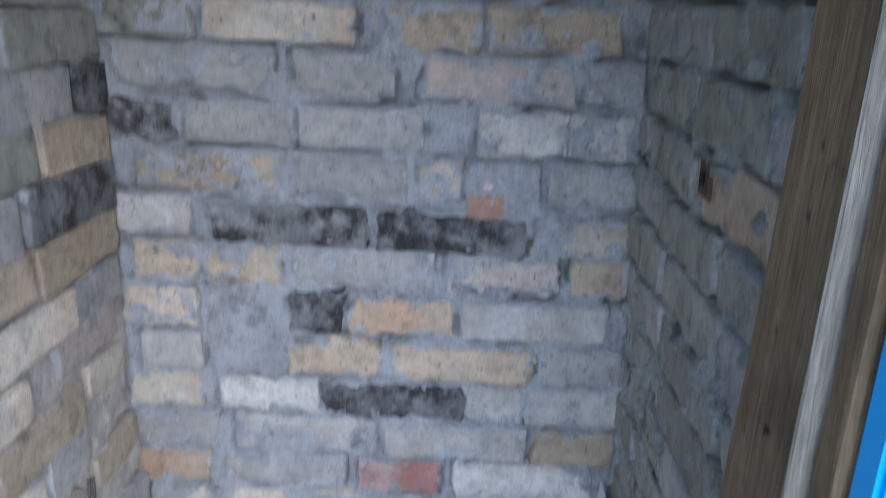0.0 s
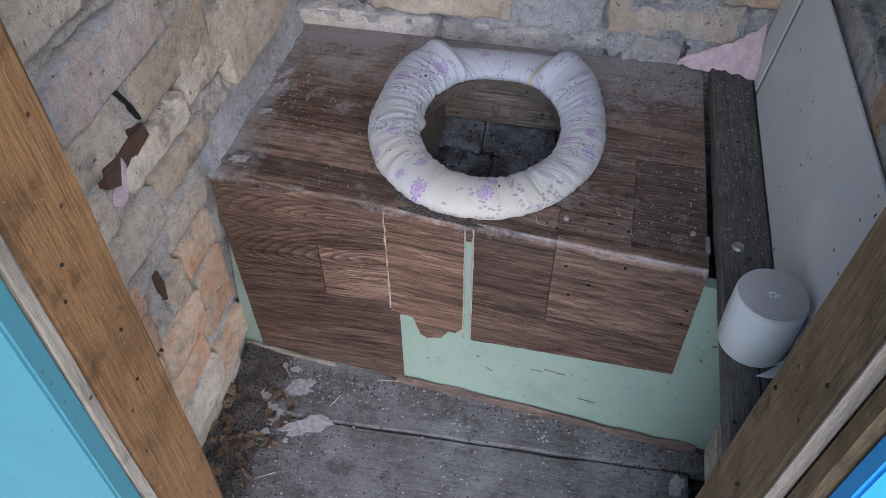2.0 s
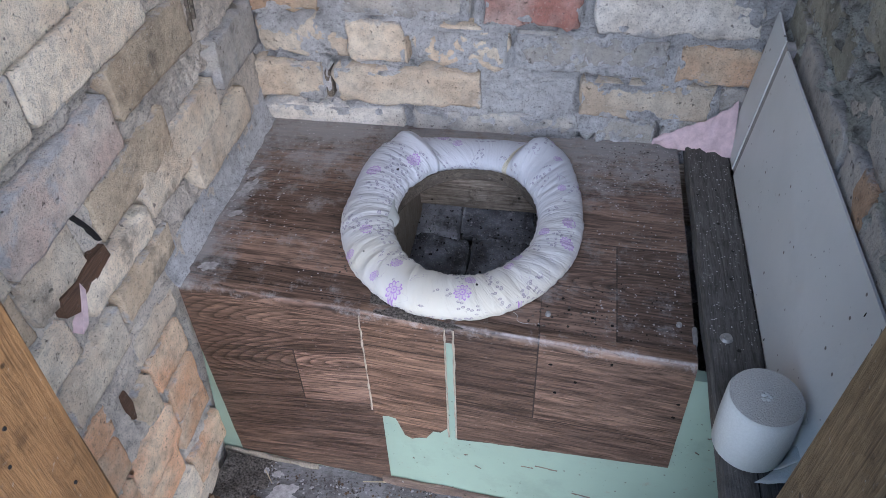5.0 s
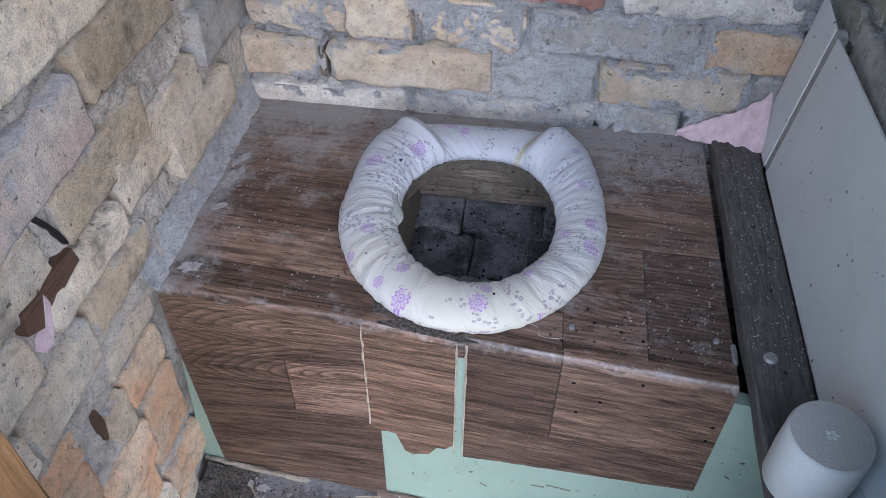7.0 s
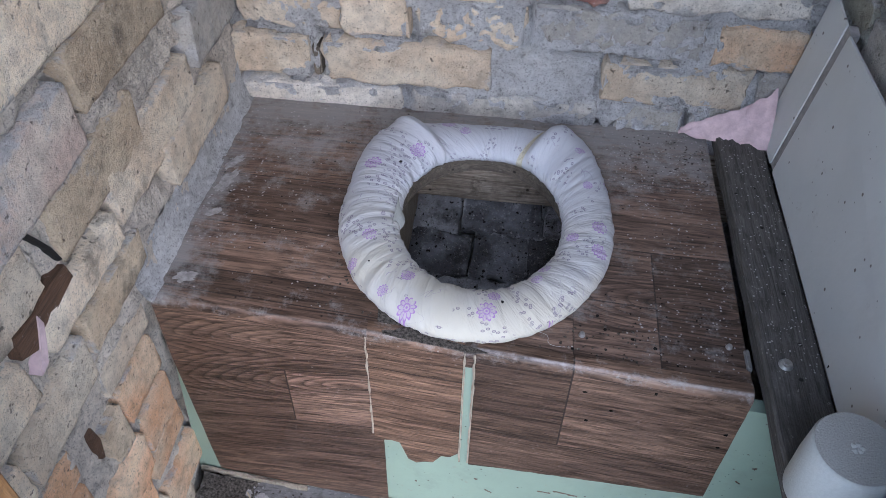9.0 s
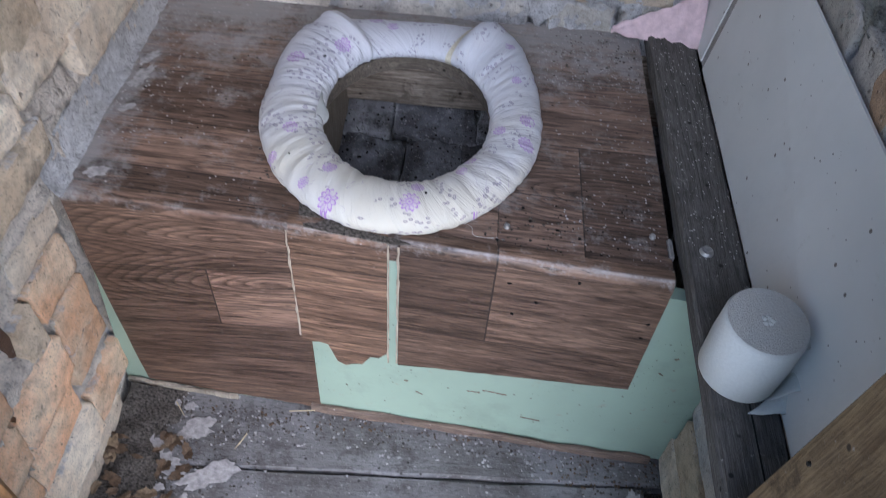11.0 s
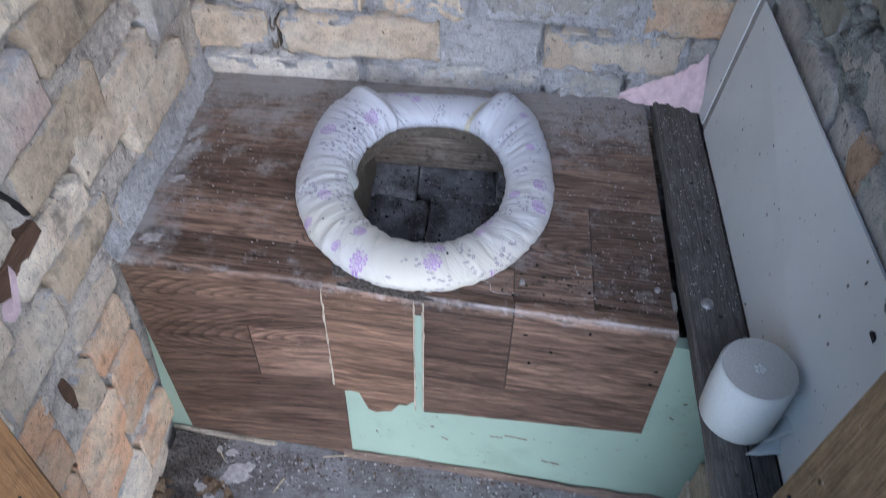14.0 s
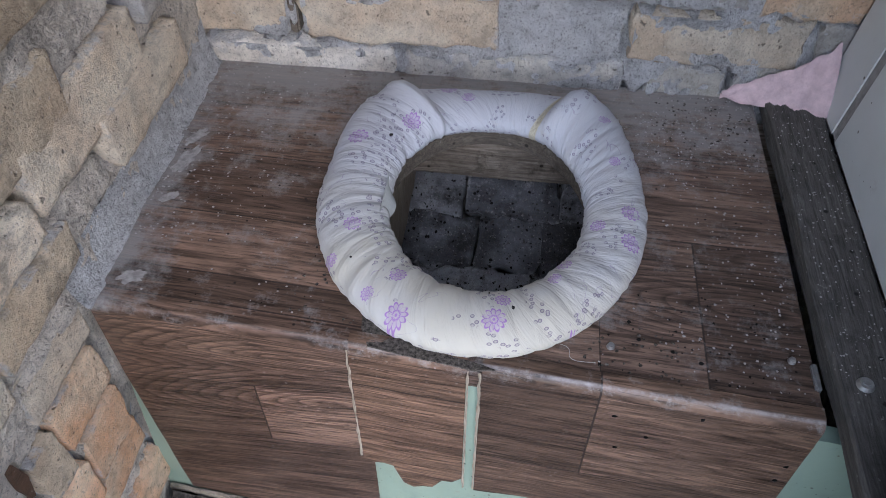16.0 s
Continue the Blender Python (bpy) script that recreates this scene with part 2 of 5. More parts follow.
    dust = m.ramp(m.math("ADD", m.noise(20, 10, 0.82), m.math("SUBTRACT", m.math("MULTIPLY", near_wall, level), m.math("MULTIPLY", m.math("SUBTRACT", 1.0, level), 0.09))), [(0.53, 0.0), (0.70, 0.7)])
    c = m.mix(dust, c, (0.33, 0.32, 0.31))
    rubbed = m.ramp(m.math("MULTIPLY", m.math("ABSOLUTE", m.math("SUBTRACT", v0_, 0.455)), 100.0), [(0.06, edge_wear), (0.24, 0.0)])
    c = m.mix(m.math("MULTIPLY", rubbed, m.ramp(m.noise(24, 8, 0.75), [(0.42, 0.15), (0.60, 1.0)])), c, (0.45, 0.42, 0.41))
    c = m.mix(m.ramp(m.noise(5, 6, 0.7, m.vmath("ADD", m.pos, (4, 1, 2))), [(0.60, 0.0), (0.76, 0.4)]), c, (0.035, 0.03, 0.027))
    specks = m.ramp(m.voronoi(80), [(0.08, 0.8), (0.15, 0.0)])
    c = m.mix(m.math("MULTIPLY", m.math("MULTIPLY", specks, m.math("ADD", 0.15, m.math("MULTIPLY", level, 0.6))), m.ramp(m.noise(8, 3), [(0.47, 0.0), (0.6, 1.0)])), c, (0.46, 0.44, 0.42))
    spots = m.ramp(m.voronoi(36, m.vmath("ADD", m.pos, (1, 2, 3))), [(0.04, 0.9), (0.075, 0.0)])
    c = m.mix(m.math("MULTIPLY", spots, level), c, (0.012, 0.01, 0.009))
    return m.color(c).rough(m.math("ADD", m.math("MULTIPLY", dust, 0.6), 0.36)).bump(m.math("ADD", pores, m.noise(12, 3)), 0.0006, 0.6).m


def painted_material(name, base, worn, rough=0.6, wear=0.25, scale=1.0):
    m = Mat(name, rough)
    c = m.mix(m.ramp(m.noise(5 * scale, 5, 0.6), [(0.3, 0.0), (0.7, 1.0)]), base, tuple(0.86 * v for v in base))
    c = m.mix(m.ramp(m.noise(34 * scale, 7, 0.75), [(0.62, 0.0), (0.68, wear)]), c, worn)
    c = m.mix(m.ramp(m.voronoi(45 * scale), [(0.05, 0.9), (0.085, 0.0)]), c, tuple(0.35 * v for v in worn))
    c = m.mix(m.math("MULTIPLY", m.ramp(m.voronoi(110 * scale, m.vmath("ADD", m.pos, (3, 1, 5))), [(0.06, 0.85), (0.11, 0.0)]), m.ramp(m.noise(12, 3), [(0.48, 0.0), (0.58, 1.0)])), c, (0.03, 0.028, 0.025))
    c = m.mix(m.ramp(m.noise(11 * scale, 6, 0.7, m.vmath("ADD", m.pos, (8, 2, 1))), [(0.55, 0.0), (0.72, wear)]), c, tuple(0.6 * v for v in base))
    return m.color(c).bump(m.noise(80, 4, 0.6), 0.0008, 0.5).m


SEAT = (-0.183, 1.097)
DAISIES = [(-0.154, 0.068, 0.014), (-0.068, -0.184, 0.014), (-0.073, -0.138, 0.010), (-0.101, -0.160, 0.008), (-0.133, -0.074, 0.011), (0.027, -0.182, 0.014),
           (0.034, -0.157, 0.009), (0.163, -0.021, 0.012), (0.162, -0.062, 0.012), (0.128, -0.042, 0.009), (0.093, -0.099, 0.009), (0.084, -0.122, 0.008),
           (-0.096, 0.107, 0.013), (-0.059, 0.186, 0.012), (-0.032, 0.168, 0.010), (0.179, 0.079, 0.009), (0.148, 0.060, 0.008), (0.138, 0.136, 0.009),
           (0.131, -0.168, 0.011), (0.108, -0.180, 0.009), (-0.148, -0.118, 0.008), (0.131, 0.188, 0.009)]


def cloth_material(name):
    """Cream cotton with small violet daisies, dots and scrolls, yellowed by use."""
    m = Mat(name, 0.9)
    uv = m.uv()
    sy = m.t.nodes.new("ShaderNodeSeparateXYZ")
    m.link(m.pos, sy.inputs[0])
    use = m.math("ADD", m.math("MULTIPLY", m.noise(9, 4), 0.5), m.math("MULTIPLY", m.math("SUBTRACT", 1.12, sy.outputs[1]), 0.9))
    base = m.mix(m.ramp(use, [(0.2, 0.0), (0.46, 0.9)]), (0.465, 0.48, 0.52), (0.47, 0.45, 0.375))
    base = m.mix(m.ramp(m.noise(16, 5, 0.7, m.vmath("ADD", m.pos, (2, 6, 1))), [(0.62, 0.0), (0.75, 0.5)]), base, (0.46, 0.42, 0.31))
    flat = m.vmath("MULTIPLY", m.vmath("SUBTRACT", m.pos, (*SEAT, 0.0)), (1, 1, 0))
    local, dist = None, None
    for fx, fy, size in DAISIES:
        q = m.vmath("MULTIPLY", m.vmath("SUBTRACT", flat, (fx, fy, 0.0)), (1.15 / size, 1.15 / size, 0))
        d = m.vmath("LENGTH", q)
        if local is None:
            local, dist = q, d
        else:
            local = m.mix(m.math("LESS_THAN", d, dist), local, q)
            dist = m.math("MINIMUM", dist, d)
    sep = m.t.nodes.new("ShaderNodeSeparateXYZ")
    m.link(local, sep.inputs[0])
    ang = m.math("ARCTAN2", sep.outputs[1], sep.outputs[0])
    lobe = m.math("ABSOLUTE", m.math("COSINE", m.math("MULTIPLY", ang, 5.5)))
    r = m.math("MULTIPLY", m.math("DIVIDE", dist, m.math("ADD", 0.74, m.math("MULTIPLY", 0.26, lobe))), 0.285)
    rim = m.ramp(r, [(0.0, 0.9), (0.03, 0.9), (0.045, 0.25), (0.075, 0.25), (0.09, 0.9), (0.11, 0.9), (0.125, 0.3), (0.235, 0.3), (0.255, 0.95), (0.285, 0.95), (0.305, 0.0)])
    spoke = m.math("MULTIPLY", m.ramp(lobe, [(0.22, 0.9), (0.5, 0.0)]), m.ramp(r, [(0.1, 0.0), (0.115, 1.0), (0.27, 1.0), (0.29, 0.0)]))
    petals = m.math("MAXIMUM", rim, spoke)
    part_worn = m.ramp(m.noise(110, 2, 0.5, flat), [(0.36, 0.25), (0.46, 1.0)])
    c = m.mix(m.math("MULTIPLY", petals, part_worn), base, (0.30, 0.16, 0.42))
    d2 = m.t.nodes.new("ShaderNodeTexVoronoi")
    d2.voronoi_dimensions = "2D"
    m.link(uv, d2.inputs["Vector"])
    d2.inputs["Scale"].default_value = 125.0
    dots = m.math("MULTIPLY", m.ramp(d2.outputs["Distance"], [(0.06, 0.3), (0.14, 0.4), (0.18, 0.8), (0.24, 0.8), (0.28, 0.0)]), m.ramp(m.noise(21, 2, 0.5, uv), [(0.545, 0.0), (0.57, 1.0)]))
    c = m.mix(m.math("MULTIPLY", dots, m.math("GREATER_THAN", r, 0.33)), c, (0.14, 0.11, 0.18))
    line = m.ramp(m.noise(26, 1, 0.4, uv, None, 1.5), [(0.493, 0.0), (0.497, 0.65), (0.503, 0.65), (0.507, 0.0)])
    c = m.mix(m.math("MULTIPLY", line, m.ramp(m.noise(13, 1, 0.5, m.vmath("ADD", uv, (3, 1, 0))), [(0.57, 0.0), (0.59, 1.0)])), c, (0.24, 0.2, 0.3))
    m.b.inputs["Sheen Weight"].default_value = 0.15
    return m.color(c).bump(m.math("ADD", m.noise(34, 4, 0.55, m.vmath("ADD", uv, m.vmath("MULTIPLY", m.vmath("DOT_PRODUCT", uv, (0, 0.35, 0)), (1, 0, 0))), (2.2, 0.35, 1), 0.9), m.math("MULTIPLY", m.noise(700, 2), 0.05)), 0.0045, 0.7).m


def plain(name, c, rough=0.8, metal=0.0, vary=0.25, scale=60, bump=0.001):
    m = Mat(name, rough, metal)
    n = m.noise(scale, 5, 0.65)
    col = m.mix(m.ramp(n, [(0.35, 0.0), (0.7, 1.0)]), tuple(v * (1 - vary) for v in c), tuple(min(1, v * (1 + vary)) for v in c))
    return m.color(col).bump(n, bump, 0.7).m


M_MORTAR = mortar_material("grey_mortar", (1, 1, 1), 0.5)
M_MORTAR_L = mortar_material("warm_mortar", (1.16, 1.05, 0.90), 0.3)
M_MORTAR_R = mortar_material("damp_mortar", (0.80, 0.82, 0.74), 0.85)
TONES = {
    "c": brick_material("cream_brick", (0.74, 0.66, 0.53), (0.66, 0.54, 0.40), 0.18, 0.25),
    "l": brick_material("sandy_brick", (0.86, 0.76, 0.60), (0.80, 0.66, 0.49), 0.05, 0.6, 0.57),
    "w": brick_material("pale_brick", (0.74, 0.70, 0.63), (0.62, 0.57, 0.49), 0.5, 0.2),
    "t": brick_material("tan_brick", (0.64, 0.53, 0.38), (0.57, 0.45, 0.31), 0.2, 0.6, 0.55),
    "o": brick_material("orange_brick", (0.62, 0.43, 0.28), (0.62, 0.50, 0.36), 0.3, 0.3),
    "r": brick_material("red_brick", (0.42, 0.20, 0.16), (0.56, 0.42, 0.37), 0.4, 0.2),
    "q": brick_material("warm_brick", (0.82, 0.50, 0.29), (0.82, 0.63, 0.43), 0.05, 0.2),
    "g": brick_material("smeared_brick", (0.56, 0.53, 0.47), (0.47, 0.45, 0.42), 0.6, 0.4),
    "b": brick_material("sooty_brick", (0.36, 0.35, 0.34), (0.22, 0.215, 0.21), 0.35, 1.0, 0.45),
    "p": brick_material("pinkish_brick", (0.62, 0.49, 0.41), (0.64, 0.56, 0.47), 0.5, 0.25),
    "d": brick_material("mossy_brick", (0.46, 0.45, 0.36), (0.36, 0.35, 0.28), 0.45, 0.7),
}
M_POST_L = wood_material("orange_pine", (0.33, 0.18, 0.072), (0.22, 0.115, 0.046), 0.6, 2, 0.6, 0.6)
M_POST_R = wood_material("weathered_pine", (0.27, 0.19, 0.10), (0.15, 0.10, 0.05), 0.7, 2, 0.85, 0.7)
M_EDGE = wood_material("bare_edge", (0.43, 0.38, 0.30), (0.27, 0.23, 0.17), 1.2)
M_PLANK = wood_material("grey_plank", (0.155, 0.146, 0.133), (0.060, 0.056, 0.050), 1.3, 1, 0.85, 0.35)
M_FLOOR = floor_material("floor_board_grey")
M_LINEN = plain("raw_linen", (0.50, 0.47, 0.36), 0.95, 0, 0.2, 400, 0.002)
# pit wood twice: daylight through the hole is painted into the first, paler one
M_PITBOARD_LIT = wood_material("lit_pit_board", (0.62, 0.53, 0.42), (0.20, 0.16, 0.12), 1.0, 0, 0.9, 0.7)
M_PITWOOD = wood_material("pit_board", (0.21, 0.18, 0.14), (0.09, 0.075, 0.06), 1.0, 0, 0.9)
TOP_LEFT = [(-0.7, -0.285, 0.0, 0.10, 0.5), (-0.7, -0.285, 0.10, 0.20, 0.62), (-0.7, -0.285, 0.20, 0.305, 0.36), (-0.7, -0.285, 0.305, 0.395, 0.80), (-0.7, -0.285, 0.395, 0.435, 0.25), (-0.7, -0.285, 0.435, 0.55, 0.45),
            (-0.7, -0.415, 0.55, 0.675, 0.2), (-0.415, -0.2, 0.55, 0.675, 0.75), (-0.7, -0.2, 0.675, 0.76, 0.17), (-0.7, -0.2, 0.76, 0.95, 0.33)]
TOP_RIGHT = [(-0.285, 0.3, 0.0, 0.13, 0.55), (-0.285, 0.3, 0.13, 0.262, 0.65), (-0.05, 0.054, 0.262, 0.355, 0.55), (-0.05, 0.054, 0.355, 0.442, 0.7), (0.054, 0.3, 0.262, 0.442, 0.28), (-0.285, 0.3, 0.442, 0.6, 0.3)]
FRONT = [(-0.3, -0.048, 0.40, 0.63, 0.25), (-0.048, 0.3, 0.40, 0.63, 0.68), (-0.3, 0.3, 0.63, 0.9, 0.5)]
FLAP = [(-0.4, 0.0, 0.40, 0.525, 0.55), (-0.4, 0.0, 0.525, 0.8, 0.75)]
M_LAM = laminate_material("brown_linoleum", (0.77, 0.495, 0.35), 3.0, 0.0925, 0.05, TOP_LEFT, 0.15, 0.16, ((-0.345, 0.508), (-0.33, 0.575)))
M_LAM4 = laminate_material("dusty_linoleum", (0.82, 0.55, 0.405), 5.0, 0.0925, 0.075, TOP_RIGHT, hearts=((0.10, 0.345),))
M_LAM2 = laminate_material("torn_linoleum", (0.70, 0.435, 0.285), 8.0, 0.0925, 0.0, FLAP)
M_LAM3 = laminate_material("front_linoleum", (0.62, 0.40, 0.275), 12.0, 0.0925, 0.0, FRONT, 0.5)
M_GREEN = painted_material("mint_paint", (0.262, 0.342, 0.268), (0.25, 0.2, 0.15), 0.55, 0.4)
M_TURQ = painted_material("turquoise_paint", (0.085, 0.26, 0.30), (0.3, 0.3, 0.28), 0.5, 0.1)
M_BLUE = painted_material("sky_blue_paint", (0.055, 0.38, 0.80), (0.6, 0.6, 0.58), 0.5, 0.4)
M_PANEL = painted_material("white_board", (0.64, 0.66, 0.645), (0.25, 0.2, 0.16), 0.45, 0.15, 0.7)
M_CLOTH = cloth_material("daisy_cotton")
M_PAPER = plain("grey_tissue", (0.49, 0.51, 0.485), 0.95, 0, 0.05, 300, 0.0008)
M_PAPER_END = plain("tissue_end", (0.42, 0.42, 0.39), 0.95, 0, 0.1, 500, 0.0015)
M_PINK = plain("pink_wallpaper", (0.56, 0.43, 0.44), 0.85, 0, 0.18, 55, 0.004)
M_DIRT = plain("soil", (0.105, 0.092, 0.078), 1.0, 0, 0.8, 260, 0.012)
M_STEEL = plain("zinc_screw", (0.40, 0.40, 0.40), 0.55, 0.9, 0.15, 200, 0.0003)
M_DARK = plain("black_speck", (0.012, 0.011, 0.01), 0.9)
M_FLAKE = plain("paper_flake", (0.36, 0.34, 0.325), 1.0, 0, 0.3, 120, 0.002)
M_CHIP = plain("plaster_chip", (0.30, 0.29, 0.28), 0.95, 0, 0.25, 60, 0.002)
M_STRAW = plain("straw", (0.45, 0.38, 0.24), 0.8)
M_LEAF = plain("dead_leaf", (0.105, 0.07, 0.043), 0.85, 0, 0.5, 120, 0.002)
M_LEAF_PALE = plain("dry_leaf", (0.20, 0.145, 0.09), 0.9, 0, 0.4, 140, 0.002)
M_PIT = brick_material("pit_block", (0.26, 0.265, 0.28), (0.11, 0.11, 0.115), 0.4, 0.9, 0.50)
M_PIT_PALE = brick_material("pale_pit_block", (0.36, 0.36, 0.37), (0.20, 0.20, 0.205), 0.6, 0.9, 0.54)
M_GROUND = plain("trodden_earth", (0.16, 0.14, 0.10), 1.0, 0, 0.45, 9, 0.02)
M_TERRA = plain("terracotta", (0.36, 0.23, 0.165), 0.9)
M_BASE = wood_material("reddish_edge", (0.22, 0.16, 0.12), (0.10, 0.07, 0.055), 1.2, 0)
M_SPLINTER = wood_material("brown_splinter", (0.15, 0.085, 0.05), (0.06, 0.035, 0.022), 1.5, 1)
M_ROOF = wood_material("roof_boards", (0.3, 0.25, 0.19), (0.16, 0.12, 0.09), 0.8, 1)

# ---- mesh helpers ----


def part(name, bm, material, parent=None, label="", smooth=False, m=None):
    me = bpy.data.meshes.new(name)
    bmesh.ops.recalc_face_normals(bm, faces=bm.faces)
    bm.to_mesh(me)
    bm.free()
    me.materials.append(material)
    if smooth:
        me.polygons.foreach_set("use_smooth", [True] * len(me.polygons))
    ob = new(name, me)
    if m:
        ob.matrix_world = m
    if parent:
        ob.parent = parent
    if label:
        ob["label"] = label
    return ob


def empty(name, label, category, group="", kind=""):
    return tagged(new(name), label, category, group, kind)


def box(x0, x1, y0, y1, z0, z1, bevel=0.003, cuts=0):
    bm = bmesh.new()
    bmesh.ops.create_cube(bm, size=1.0)
    for v in bm.verts:
        v.co = Vector((x0 + (v.co.x + 0.5) * (x1 - x0), y0 + (v.co.y + 0.5) * (y1 - y0), z0 + (v.co.z + 0.5) * (z1 - z0)))
    if cuts:
        bmesh.ops.subdivide_edges(bm, edges=bm.edges[:], cuts=cuts, use_grid_fill=True)
    if bevel:
        bmesh.ops.bevel(bm, geom=[e for e in bm.edges if e.calc_face_angle(0) > 0.5], offset=bevel, segments=2, affect="EDGES")
    return bm


def rough_board(x0, x1, y0, y1, z0, z1, axis, amp=0.003, steps=24, seed=0.0):
    """A sawn board whose edges wander a little along its length."""
    lo, hi = (x0, y0, z0), (x1, y1, z1)
    a, b = [i for i in range(3) if i != axis]
    bm = bmesh.new()
    rings = []
    ch = min(hi[a] - lo[a], hi[b] - lo[b]) * 0.12
    for s in range(steps + 1):
        f = s / steps
        ring = []
        for k, (pa, pb, qa, qb) in enumerate(((0, 0, 1, 0), (0, 0, 0, 1), (0, 1, 0, -1), (0, 1, 1, 0), (1, 1, -1, 0), (1, 1, 0, -1), (1, 0, 0, 1), (1, 0, -1, 0))):
            p = [0.0, 0.0, 0.0]
            p[axis] = lo[axis] + f * (hi[axis] - lo[axis])
            w = amp * noise.noise((f * 9 + seed, k * 3.7, seed * 1.3))
            p[a] = (lo[a], hi[a])[pa] + qa * ch + w
            p[b] = (lo[b], hi[b])[pb] + qb * ch + w
            ring.append(bm.verts.new(p))
        rings.append(ring)
    for r0, r1 in zip(rings, rings[1:]):
        for k in range(8):
            bm.faces.new((r0[k], r0[(k + 1) % 8], r1[(k + 1) % 8], r1[k]))
    bm.faces.new(rings[0][::-1])
    bm.faces.new(rings[-1])
    return bm


def prism(points, to3d, thick):
    """A flat outline with thickness; to3d(u, v, w) gives the place."""
    bm = bmesh.new()
    a = [bm.verts.new(to3d(u, v, 0.0)) for u, v in points]
    b = [bm.verts.new(to3d(u, v, thick)) for u, v in points]
    bm.faces.new(a)
    bm.faces.new(b[::-1])
    for i in range(len(a)):
        j = (i + 1) % len(a)
        bm.faces.new((a[i], b[i], b[j], a[j]))
    bmesh.ops.triangulate(bm, faces=[f for f in bm.faces if len(f.verts) > 4])
    return bm


def blob(bm, x, y, z, r, flat=0.4, rnd=random):
    """A small irregular crumb."""
    n = 6
    top = bm.verts.new((x, y, z + r * flat * rnd.uniform(0.7, 1.3)))
    ring = [bm.verts.new((x + r * rnd.uniform(0.6, 1.2) * math.cos(6.283 * i / n), y + r * rnd.uniform(0.6, 1.2) * math.sin(6.283 * i / n), z)) for i in range(n)]
    for i in range(n):
        bm.faces.new((ring[i], ring[(i + 1) % n], top))


def brick_bm(l, h, d, seed, nx=18, nz=7, rag=1.0):
    """A worn brick, its face towards -y, its back at y = d."""
    bm = bmesh.new()
    rnd = random.Random(seed)
    wear = rnd.uniform(0.6, 1.5) * rag
    sx, sz = rnd.uniform(-0.006, 0.006), rnd.uniform(-0.003, 0.003)
    rows = []
    for j in range(nz + 1):
        row = []
        for i in range(nx + 1):
            u, v = i / nx, j / nz
            u = 0.5 - 0.5 * math.cos(math.pi * u) * (0.75 + 0.25 * abs(math.cos(math.pi * u)))
            v = 0.5 - 0.5 * math.cos(math.pi * v) * (0.75 + 0.25 * abs(math.cos(math.pi * v)))
            x, z = u * l, v * h
            e = noise.noise((x * 22 + seed * 3.1, z * 30, seed * 0.7))
            e2 = noise.noise((x * 60 + seed, z * 70 + 5, 3.0))
            x += (0.008 * e2 + 0.008 * e) * wear + sx * (v - 0.5)
            z += (0.0085 * noise.noise((x * 34 + 9, seed, z * 12)) + 0.0065 * noise.noise((x * 95, seed + 2, z * 30))) * wear + sz * (u - 0.5) * 2
            edge = i in (0, nx) or j in (0, nz)
            corner = i in (0, nx) and j in (0, nz)
            y = 0.0025 * e * wear + 0.0012 * e2 + (0.0018 * wear if edge else 0) + (0.004 * wear if corner else 0) + (0.005 * wear * max(0.0, noise.noise((x * 45, z * 45, seed + 4)) - 0.12) if min(i, nx - i) < 3 or min(j, nz - j) < 2 else 0)
            if corner:
                x += (0.014 if i == 0 else -0.014) * wear * rnd.random() ** 2
                z += (0.010 if j == 0 else -0.010) * wear * rnd.random() ** 2
            row.append(bm.verts.new((x, y, z)))
        rows.append(row)
    for j in range(nz):
        for i in range(nx):
            bm.faces.new((rows[j][i], rows[j][i + 1], rows[j + 1][i + 1], rows[j + 1][i]))
    rim = rows[0] + [r[-1] for r in rows[1:]] + rows[-1][-2::-1] + [r[0] for r in rows[-2:0:-1]]
    back = [bm.verts.new((v.co.x, d, v.co.z)) for v in rim]
    for k in range(len(rim)):
        n = (k + 1) % len(rim)
        bm.faces.new((rim[n], rim[k], back[k], back[n]))
    return bm


def place_brick(parent, m, l, h, tone, proud=0.0, depth=0.055, rag=1.0):
    place_brick.count += 1
    bm = brick_bm(l, h, depth, place_brick.count * 1.37 + l, rag=rag)
    return part("brick", bm, TONES[tone], parent, "", True, m @ pose(0, -proud, 0))


place_brick.count = 0


FILLED = {}


